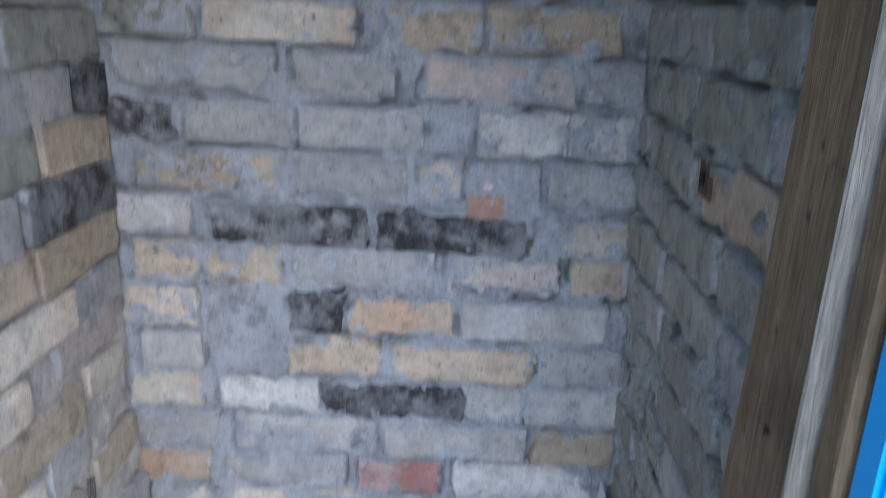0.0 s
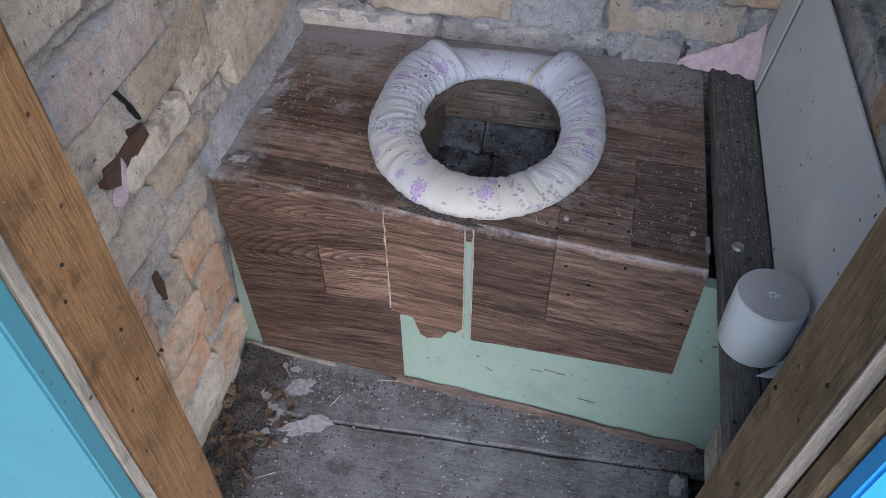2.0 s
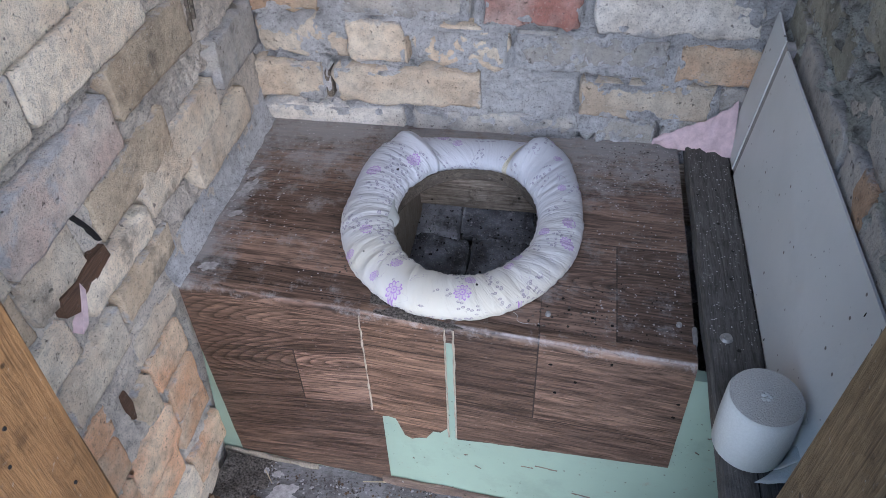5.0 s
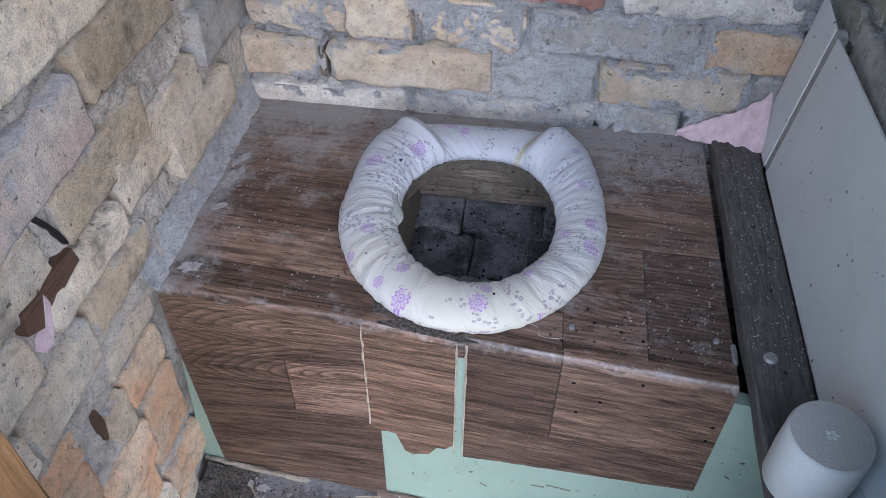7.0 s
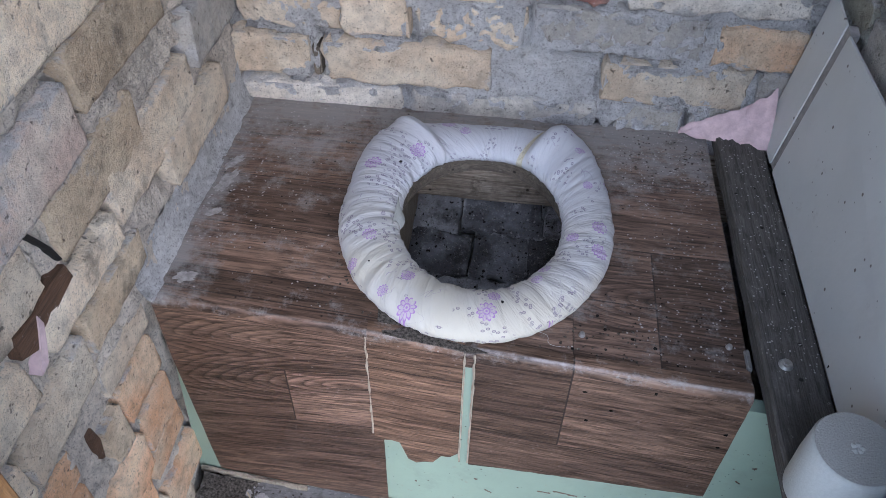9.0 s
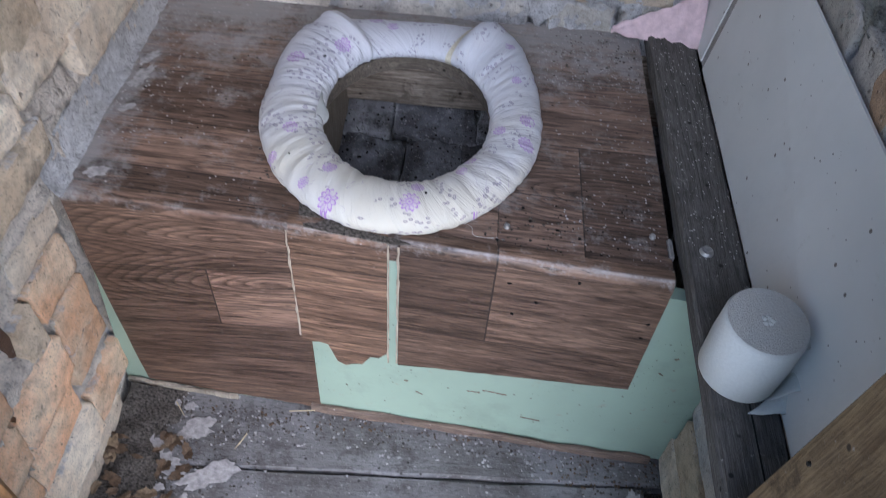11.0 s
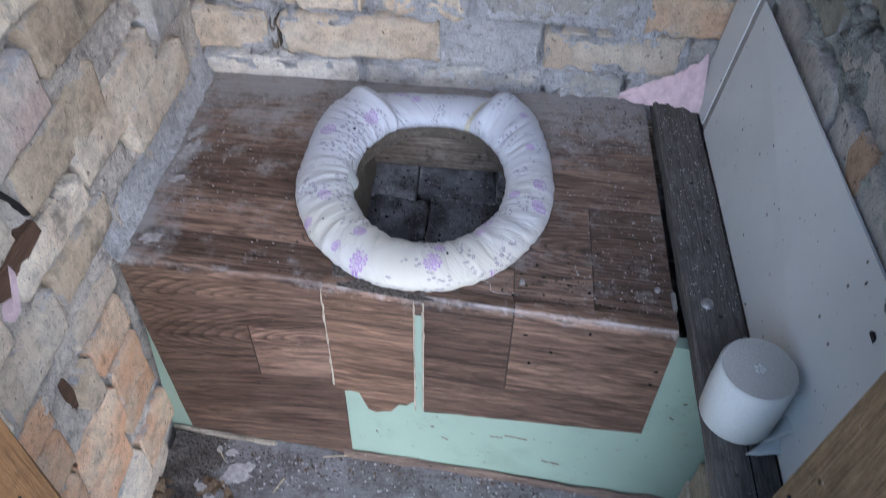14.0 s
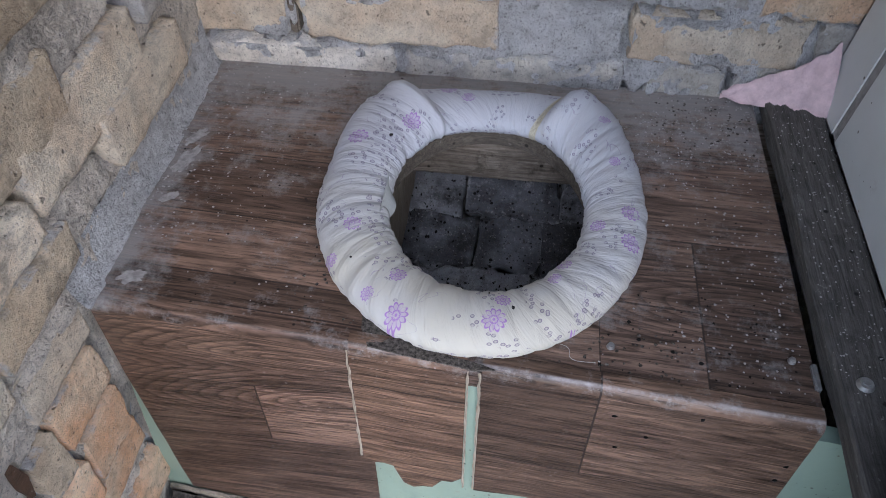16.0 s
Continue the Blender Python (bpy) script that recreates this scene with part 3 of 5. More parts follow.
def mortar_sheet(name, m, w, h, parent, material, amp=0.006, step=0.0031, crust=0.0):
    """Lumpy joint mortar in the local xz plane, its face towards -y; cracks open along the brick edges."""
    nx, nz = int(w / step), int(h / step)
    xs, zs = np.linspace(0, w, nx + 1), np.linspace(0, h, nz + 1)
    gx, gz = np.meshgrid(xs + m.to_3x3().inverted().to_4x4().translation.x, zs)
    near, deep = np.full(gx.shape, 1.0), np.full(gx.shape, -1.0)
    o = m.translation
    along = m.to_3x3() @ Vector((1, 0, 0))
    for a, b, z0, z1 in FILLED.get(parent.name, ()):
        base = o.dot(along)
        dx = np.maximum(np.maximum(a - (gx + base), (gx + base) - b), 0)
        dz = np.maximum(np.maximum(z0 - (gz + o.z), (gz + o.z) - z1), 0)
        near = np.minimum(near, np.hypot(dx, dz))
        deep = np.maximum(deep, np.minimum(np.minimum(gx + base - a, b - gx - base), np.minimum(gz + o.z - z0, z1 - gz - o.z)))
    seed = len(name) * 1.7 + w
    verts = []
    for j in range(nz + 1):
        for i in range(nx + 1):
            x, z, d = xs[i], zs[j], near[j, i]
            n1 = noise.noise((x * 9 + seed, z * 11, 0))
            n2 = noise.noise((x * 34, z * 38 + seed, 4))
            y = -amp * (1.0 * n1 + 0.8 * n2 + 0.5 * noise.noise((x * 95, z * 95, seed)) + 0.3 * noise.noise((x * 210, z * 210, seed)))
            if crust:
                y -= crust * (max(0.0, noise.noise((x * 24, z * 28, seed + 2))) + 0.5 * (0.5 - abs(noise.noise((x * 55, z * 60, seed + 5)))) + 0.3 * (0.5 - abs(noise.noise((x * 130, z * 140, seed + 5)))) - 0.4)
            if d == 0:
                lap = max(0.0, noise.noise((x * 16 + 5, z * 22, seed + 3)) + 0.6 * noise.noise((x * 60, z * 60, seed + 6)) + 0.12)
                y += 0.0025 - 0.016 * min(0.6, lap) * max(0.0, 1 - deep[j, i] / 0.020)
            elif d < 0.0050 + 0.018 * max(0.0, noise.noise((x * 13, z * 19, seed + 9))):
                y += 0.034 * min(1.0, max(0.0, 4.0 * noise.noise((x * 13, z * 19, seed + 9)) + 0.45))
            verts.append((x, y, z))
    k = nx + 1
    faces = [(j * k + i, j * k + i + 1, (j + 1) * k + i + 1, (j + 1) * k + i) for j in range(nz) for i in range(nx)]
    me = bpy.data.meshes.new(name)
    me.from_pydata(verts, [], faces)
    me.polygons.foreach_set("use_smooth", [True] * len(faces))
    me.materials.append(material)
    ob = new(name, me)
    ob.matrix_world = m
    ob.parent = parent
    return ob


# ---- structure ----
X0, X1, Y1, TOP = -0.58, 0.285, 1.35, 2.15
COURSE = 0.0785


def solid(name, x0, x1, y0, y1, z0, z1, material, label, category):
    ob = part(name, box(x0, x1, y0, y1, z0, z1, 0), material)
    return tagged(ob, label, category, "", "structure")


wall_back = solid("wall_back", -0.85, 0.56, Y1 + 0.03, Y1 + 0.25, -0.6, TOP, M_MORTAR, "rear wall of old yellowish bricks and thick grey mortar", "wall")
wall_left = solid("wall_left", X0 - 0.25, X0 - 0.03, 0.44, Y1 + 0.03, -0.6, TOP, M_MORTAR, "side wall of rough cream bricks with wide mortar joints", "wall")
wall_right = solid("wall_right", X1 + 0.03, X1 + 0.25, 0.531, Y1 + 0.03, -0.6, TOP, M_MORTAR_R, "side wall of dark mossy bricks smeared with mortar", "wall")
BACK = pose(0, Y1, 0)
LEFT = Matrix(((0, -1, 0, X0), (1, 0, 0, 0), (0, 0, 1, 0), (0, 0, 0, 1)))
RIGHT = Matrix(((0, 1, 0, X1), (-1, 0, 0, 0), (0, 0, 1, 0), (0, 0, 0, 1)))


def course(parent, base, z, *bricks, h=0.066, slope=0.0, proud=0.0, rag=0.85):
    """One course: bricks as (start, end, tone) along the wall."""
    for a, b, tone in bricks:
        zz = z + slope * ((a + b) / 2 + 0.15)
        FILLED.setdefault(parent.name, []).append((a, b, zz, zz + h))
        place_brick(parent, base @ pose(a, 0, zz, 0, random.uniform(-0.5, 0.5) + math.degrees(-slope), 0), b - a, h + random.uniform(-0.004, 0.004), tone, proud + random.uniform(-0.001, 0.007) + (0.005 if tone == "b" else 0.0), rag=rag)


def back(z, *bricks, slope=-0.02):
    course(wall_back, BACK, z, *bricks, slope=slope)


back(0.412, (-0.586, -0.322, "w"), (-0.308, -0.018, "g"), (0.016, 0.114, "g"), (0.13, 0.28, "g"), slope=0.02)
back(0.489, (-0.591, -0.466, "c"), (-0.445, -0.186, "c"), (-0.017, 0.197, "c"), (0.21, 0.29, "g"), slope=-0.005)
back(0.571, (-0.569, -0.414, "c"), (-0.411, -0.313, "c"), (-0.294, -0.142, "c"), (-0.13, 0.115, "g"), (0.132, 0.255, "o"))
back(0.650, (-0.602, -0.453, "o"), (-0.426, -0.206, "g"), (-0.179, -0.029, "r"), (-0.005, 0.24, "w"))
back(0.725, (-0.59, -0.43, "g"), (-0.404, -0.147, "w"), (-0.133, 0.123, "w"), (0.137, 0.274, "t"))
back(0.805, (-0.591, -0.457, "c"), (-0.427, -0.246, "w"), (-0.242, 0.008, "b"), (0.014, 0.112, "w"), (0.12, 0.289, "g"))
back(0.881, (-0.56, -0.449, "g"), (-0.3, -0.139, "t"), (-0.112, 0.128, "t"), (0.138, 0.279, "g"))
back(0.963, (-0.583, -0.456, "c"), (-0.29, -0.2, "b"), (-0.183, -0.01, "o"), (0.003, 0.25, "w"))
back(1.046, (-0.56, -0.306, "t"), (-0.282, -0.043, "g"), (-0.024, 0.165, "p"), (0.185, 0.279, "t"))
back(1.120, (-0.579, -0.454, "w"), (-0.421, -0.156, "b"), (-0.142, 0.106, "b"), (0.12, 0.272, "c"), slope=-0.04)
back(1.205, (-0.537, -0.293, "t"), (-0.27, -0.09, "g"), (-0.07, 0.0, "c"), (0.139, 0.283, "g"), slope=-0.03)
back(1.283, (-0.59, -0.47, "b"), (-0.45, -0.271, "g"), (-0.263, -0.063, "g"), (0.023, 0.162, "w"), (0.168, 0.268, "w"), slope=-0.03)
back(1.368, (-0.556, -0.303, "g"), (-0.268, -0.108, "g"), (-0.063, 0.174, "p"), (0.19, 0.28, "g"), slope=-0.03)
back(1.445, (-0.58, -0.43, "d"), (-0.41, -0.172, "c"), (-0.155, 0.027, "t"), (0.036, 0.237, "t"), slope=-0.03)
for n in range(8):
    s = random.Random(n).uniform(0, 0.2)
    back(1.525 + n * COURSE, *[(max(-0.59, -0.6 + s - 0.26 + k * 0.262), min(0.285, -0.6 + s - 0.015 + k * 0.262), "ctgwd"[(n * 3 + k * 2) % 5]) for k in range(4) if -0.6 + s - 0.015 + k * 0.262 > -0.52], slope=-0.02)
for n in range(4):
    back(0.333 - n * COURSE, *[(-0.59 + k * 0.262, -0.35 + k * 0.262, "g") for k in range(3)])



def left(z, *bricks, h=0.066):
    course(wall_left, LEFT, z - 0.004, *[(a - 0.003, b + 0.003, {"c": "l", "w": "l", "o": "q"}.get(tone, tone)) for a, b, tone in bricks], h=h + 0.008, proud=0.003 if z > 0.42 else -0.014, rag=0.5)


left(-0.02, (0.46, 0.62, "o"), (0.64, 0.86, "c"))
left(0.050, (0.46, 0.655, "o"), (0.665, 0.805, "c"), (0.815, 0.92, "o"), h=0.074)
left(0.140, (0.46, 0.664, "o"), (0.676, 0.790, "o"), h=0.050)
left(0.163, (0.812, 0.905, "o"), h=0.042)
left(0.203, (0.46, 0.685, "o"), (0.695, 0.812, "o"), h=0.068)
left(0.222, (0.824, 0.900, "o"), h=0.070)
left(0.290, (0.46, 0.70, "o"), (0.765, 0.803, "t"))
left(0.308, (0.813, 0.905, "o"), h=0.066)
left(0.374, (0.46, 0.585, "t"), (0.60, 0.702, "o"), h=0.050)
left(0.392, (0.797, 0.912, "c"), h=0.058)
left(0.462, (0.46, 0.635, "c"), (0.650, 0.782, "w"), h=0.055)
left(0.490, (0.797, 0.935, "t"), h=0.042)
left(0.505, (1.052, 1.255, "c"), h=0.055)
left(0.540, (0.46, 0.700, "c"), h=0.055)
left(0.555, (0.741, 0.905, "w"), h=0.031)
left(0.560, (0.925, 1.168, "c"))
left(0.612, (0.46, 0.655, "t"), (0.672, 0.770, "w"), h=0.066)
left(0.616, (0.815, 1.012, "t"), h=0.060)
left(0.600, (1.19, 1.34, "g"), h=0.070)
left(0.690, (0.46, 0.655, "c"), (0.670, 0.903, "p"), h=0.066)
left(0.716, (0.922, 1.128, "t"), h=0.060)
left(0.750, (1.186, 1.33, "t"), h=0.048)
left(0.795, (0.51, 0.775, "c"), (0.788, 1.036, "c"), h=0.062)
left(0.820, (1.06, 1.16, "g"), h=0.052)
left(0.868, (0.66, 0.902, "c"), h=0.074)
left(0.878, (0.950, 1.165, "t"), h=0.070)
left(0.903, (1.196, 1.312, "c"), h=0.048)
left(0.955, (0.52, 0.775, "c"), (0.79, 1.035, "c"), h=0.054)
left(0.974, (1.122, 1.297, "p"), h=0.058)
left(1.034, (0.67, 0.915, "c"), (0.930, 1.175, "c"), (1.19, 1.33, "g"), h=0.054)
for n in range(14):
    s = random.Random(n + 40).uniform(0, 0.25)
    row = [(max(0.46, 0.2 + s + k * 0.264), min(Y1 - 0.01, 0.445 + s + k * 0.264), "dgtdbgt"[(n * 2 + k * 3) % 7]) for k in range(5)]
    left(1.108 + n * COURSE, *[b for b in row if b[1] - b[0] > 0.06])
for n in range(27):
    z = -0.055 + n * COURSE
    s = random.Random(n + 90).uniform(0, 0.25)
    row = []
    for k in range(5):
        a, b = -Y1 + s + k * 0.264 - 0.25, -Y1 + s + k * 0.264 - 0.005
        a, b = max(a, -Y1 + 0.005), min(b, -0.535)
        if b - a > 0.05:
            row.append((a, b, random.choice("ddggdtg")))
    course(wall_right, RIGHT, z, *row, proud=0.003)
for n in range(5):
    course(wall_right, RIGHT, 0.005 + n * 0.079, (-0.86 + 0.012 * (n % 2), -0.63, "ctgct"[n]), h=0.077, proud=0.028, rag=0.5)

course(wall_right, RIGHT, 0.675, (-0.905, -0.862, "o"), h=0.056, proud=0.012)
mortar_sheet("mortar", pose(X0 - 0.03, Y1 - 0.0015, 0.30), X1 - X0 + 0.06, 1.45, wall_back, M_MORTAR, 0.0065)
joints = mortar_sheet("mortar", LEFT @ pose(0.44, 0.006, -0.06), Y1 - 0.40, 1.6, wall_left, M_MORTAR_L, 0.007)
for v in joints.data.vertices:  # the foot of the wall stands back
    v.co.y += 0.018 * min(1.0, max(0.0, (0.50 - v.co.z) / 0.06))
mortar_sheet("mortar", RIGHT @ pose(-Y1 - 0.03, -0.002, -0.06), Y1 - 0.50, 1.7, wall_right, M_MORTAR_R, 0.012, crust=0.022)
bm = bmesh.new()
grid = []
for i in range(60):
    y = 0.905 + 0.44 * i / 59
    ww, hh = 0.016 + 0.008 * noise.noise((y * 9, 1, 0)), 0.055 + 0.02 * noise.noise((y * 7, 5, 0))
    grid.append([bm.verts.new((X0 - 0.004 + ww * (1 - math.cos(a * 0.196)) * 1.02 + 0.003 * noise.noise((y * 40, a, 2)), y, 0.440 + hh * (1 - math.sin(a * 0.196)) + 0.003 * noise.noise((y * 50, a, 7)))) for a in range(9)])
for g0, g1 in zip(grid, grid[1:]):
    for a in range(8):
        bm.faces.new((g0[a], g1[a], g1[a + 1], g0[a + 1]))
part("plaster_fillet", bm, M_MORTAR, wall_left, "pale mortar fillet along the bench", True)
part("tile_insert", box(0.008, 0.070, Y1 - 0.006, Y1 + 0.03, 1.167, 1.21, 0.003), M_TERRA, wall_back, "small terracotta tile set in mortar")
part("pink_chip", box(0.03, 0.055, Y1 - 0.004, Y1 + 0.03, 1.2125, 1.235, 0.006), M_PINK, wall_back)
part("socket", box(X1 - 0.012, X1 + 0.03, 0.945, 0.985, 1.30, 1.345, 0.003), M_LEAF, wall_right, "rusty brown square socket in the wall")
part("socket_hole", box(X1 - 0.0145, X1 - 0.0125, 0.958, 0.972, 1.315, 1.330, 0), M_DARK, wall_right)


def chip(name, outline, out, material, label):
    """A flat splinter with a ragged rim, standing a little out of a joint."""
    part(name, prism(outline, lambda u, v, w: (X0 + out - w, u, v + 0.003 * noise.noise((u * 60, v * 60, 1))), 0.02), material, wall_left, label)


chip("wood_fragment", [(0.804, 0.618), (0.808, 0.596), (0.746, 0.586), (0.726, 0.580), (0.703, 0.596), (0.709, 0.619), (0.742, 0.614), (0.774, 0.620)], 0.006, M_SPLINTER, "splinter of brown board wedged in a joint")
chip("paper_scrap", [(0.742, 0.612), (0.745, 0.600), (0.737, 0.580), (0.726, 0.560), (0.712, 0.558), (0.716, 0.568), (0.727, 0.582), (0.735, 0.598)], 0.0075, M_PINK, "scrap of pink paper in the joint")
chip("wood_fragment", [(0.752, 0.392), (0.757, 0.361), (0.750, 0.330), (0.744, 0.336), (0.742, 0.36), (0.745, 0.385)], -0.016, M_SPLINTER, "dark wood plug in a joint")
# shade of a gaping joint, put in as a black piece on the wall face
chip("open_joint", [(0.771, 0.694), (0.778, 0.688), (0.790, 0.668), (0.803, 0.642), (0.810, 0.619), (0.804, 0.622), (0.796, 0.646), (0.784, 0.668)], 0.002, M_DARK, "black flat piece for the shade in a deep joint")

# dark solid pieces here and below paint the shade of narrow, hollow joints
chip("open_joint", [(1.150, 0.715), (1.156, 0.715), (1.164, 0.778), (1.161, 0.782)], 0.001, M_PITWOOD, "narrow dark piece for the shade in a slit joint")
chip("open_joint", [(1.168, 0.725), (1.172, 0.725), (1.177, 0.772), (1.174, 0.775)], 0.001, M_PITWOOD, "narrow dark piece for the shade in a slit joint")
part("open_joint", box(-0.462, -0.449, Y1 - 0.006, Y1 + 0.03, 0.494, 0.546, 0.003, 1), M_PITWOOD, wall_back, "dark block for the shade in a hollow joint between two bricks")

# front wall beside and over the doorway
JL, JR = -0.445, 0.165
front = part("wall_front", box(-0.95, JL - 0.03, 0.45, 0.528, -0.6, TOP, 0), M_MORTAR)
tagged(front, "front wall of mortar-smeared brick beside the doorway", "wall", "", "structure")
part("wall_return", box(JR + 0.052, 0.62, 0.44, 0.53, -0.6, TOP, 0), M_MORTAR_R, front)
part("lintel", box(JL - 0.03, JR + 0.03, 0.46, 0.60, 1.98, TOP, 0), M_POST_R, front)
ceiling = part("ceiling", box(-0.9, 0.6, 0.44, 1.6, TOP, TOP + 0.04, 0), M_ROOF)
tagged(ceiling, "rough unpainted board ceiling of the small outhouse", "ceiling", "", "structure")
ground = part("ground", box(-400, 400, -400, 400, -0.75, -0.70, 0), M_GROUND)
tagged(ground, "trodden bare earth outside the outhouse", "ground", "", "structure")
step = part("doorstep", box(-1.0, 0.8, -0.6, 0.44, -0.70, -0.06, 0.02), M_MORTAR)
tagged(step, "worn grey concrete step before the doorway", "step", "", "structure")

# door frame
frame_l = empty("door_frame", "doorway frame of orange-brown and weathered pine posts", "door frame", "", "structure")
part("post", rough_board(JL - 0.05, JL, 0.437, 0.535, -0.06, 1.98, 2, 0.004, 40, 1.0), M_POST_L, frame_l, "orange-brown pine post with nail holes")
part("edge_strip", rough_board(JL - 0.045, JL + 0.003, 0.424, 0.436, -0.06, 1.98, 2, 0.003, 60, 5.0), M_EDGE, frame_l, "bare splintered board edge")
part("outer_casing", box(-0.95, JL + 0.002, 0.398, 0.4225, -0.06, 2.05, 0.003), M_TURQ, frame_l, "turquoise painted casing board")


def leaning(ob, kx, ky):
    """The hinge-side post and its boards stand a little out of plumb."""
    for v in ob.data.vertices:
        v.co.x += kx * (v.co.z - 0.6)
        v.co.y += ky * (v.co.z - 0.6)
    return ob


leaning(part("post", rough_board(JR, JR + 0.05, 0.484, 0.580, -0.06, 1.98, 2, 0.004, 40, 2.0), M_POST_R, frame_l, "dark weathered pine post"), 0.034, -0.040)
leaning(part("edge_strip", rough_board(JR + 0.002, JR + 0.0155, 0.4785, 0.4815, -0.06, 1.98, 2, 0.0015, 60, 7.0), M_EDGE, frame_l, "bare pale strip along the post"), 0.018, -0.045)
leaning(part("stop_board", rough_board(JR + 0.0155, JR + 0.06, 0.4535, 0.4775, -0.06, 1.98, 2, 0.003, 40, 9.0), M_POST_R, frame_l), 0.012, -0.047)
leaning(part("outer_casing", box(JR + 0.0245, 0.60, 0.430, 0.4522, -0.06, 2.05, 0.003), M_BLUE, frame_l, "sky-blue painted casing board with flaking edge"), 0.003, -0.05)
part("head", box(JL - 0.05, JR + 0.05, 0.47, 0.60, 1.93, 1.979, 0.003), M_POST_R, frame_l)

# floor boards
floor = part("floor", box(X0 - 0.02, X1 + 0.02, 0.44, 1.0, -0.07, -0.035, 0), M_DIRT)
tagged(floor, "worn grey plank floor scattered with plaster chips and dust", "floor", "", "structure")
for k, (ya, yb) in enumerate(((0.8012, 0.98), (0.62, 0.7985), (0.44, 0.617))):
    bm = rough_board(-0.56, 0.225 if k else 0.26, ya, yb, -0.032, -0.001 * k, 0, 0.003, 30, 3.0 + k)
    for v in bm.verts:
        v.co.y += 0.046 * v.co.x
    part("plank", bm, M_FLOOR, floor)

# ---- bench ----
BENCH = 0.44


def front_y(x):
    return 0.872 - 0.075 * (x - 0.0)


bench = empty("bench", "boxed-in bench covered with torn wood-pattern linoleum over mint paint", "bench")
HX, HY = -0.178, 1.094


def hole_sheet(z0, z1, half=0.122, deep=0.153):
    """Bench board with an egg-shaped hole."""
    bm = bmesh.new()
    n = 64
    tops = []
    for z in (z1, z0):
        inner = [bm.verts.new((HX + half * math.cos(6.2832 * i / n), HY + deep * math.sin(6.2832 * i / n), z)) for i in range(n)]
        outer = []
        for i in range(n):
            c, s = math.cos(6.2832 * i / n), math.sin(6.2832 * i / n)
            k = 1e9
            for d, lim in ((c, 0.333 if c > 0 else -0.40), (s, 0.25 if s > 0 else -0.20)):
                if abs(d) > 1e-6 and lim / d > 0:
                    k = min(k, lim / d)
            x, y = HX + k * c, HY + k * s
            if y < 0.93:
                y = front_y(x) + 0.006
            outer.append(bm.verts.new((x, y, z)))
        tops.append((inner, outer))
    for t, (inner, outer) in enumerate(tops):
        for i in range(n):
            j = (i + 1) % n
            bm.faces.new((inner[i], inner[j], outer[j], outer[i]))
    for i in range(n):
        j = (i + 1) % n
        bm.faces.new((tops[0][0][i], tops[0][0][j], tops[1][0][j], tops[1][0][i]))
        bm.faces.new((tops[0][1][i], tops[0][1][j], tops[1][1][j], tops[1][1][i]))
    return bm


part("top_board", hole_sheet(BENCH - 0.028, BENCH - 0.0035), M_PITWOOD, bench, "dark board under the linoleum")


def front_place(u, v, w):
    return (u, front_y(u) - w, v)


part("front_panel", prism([(-0.606, 0.0), (0.275, 0.012), (0.275, 0.405), (0.17, 0.411), (-0.575, 0.411), (-0.578, 0.30)], front_place, -0.018), M_GREEN, bench, "mint-green painted front board, scratched")
base_strip = part("base_strip", rough_board(-0.30, 0.235, 0.0, 0.012, 0.001, 0.019, 0, 0.005, 70, 4.0), M_BASE, bench, "bare reddish wood along the lower edge")
for v in base_strip.data.vertices:
    v.co.y = front_y(v.co.x) - 0.0015 - (0.012 - v.co.y) * 0.5


pale_strip = part("base_strip", rough_board(-0.600, -0.42, 0.0, 0.010, 0.0, 0.009, 0, 0.003, 90, 6.0), M_EDGE, bench, "pale bare wood under the linoleum")
for v in pale_strip.data.vertices:
    v.co.y = front_y(v.co.x) - 0.004 - (0.010 - v.co.y) * 0.5
    v.co.z -= 0.02 * (v.co.x + 0.42)


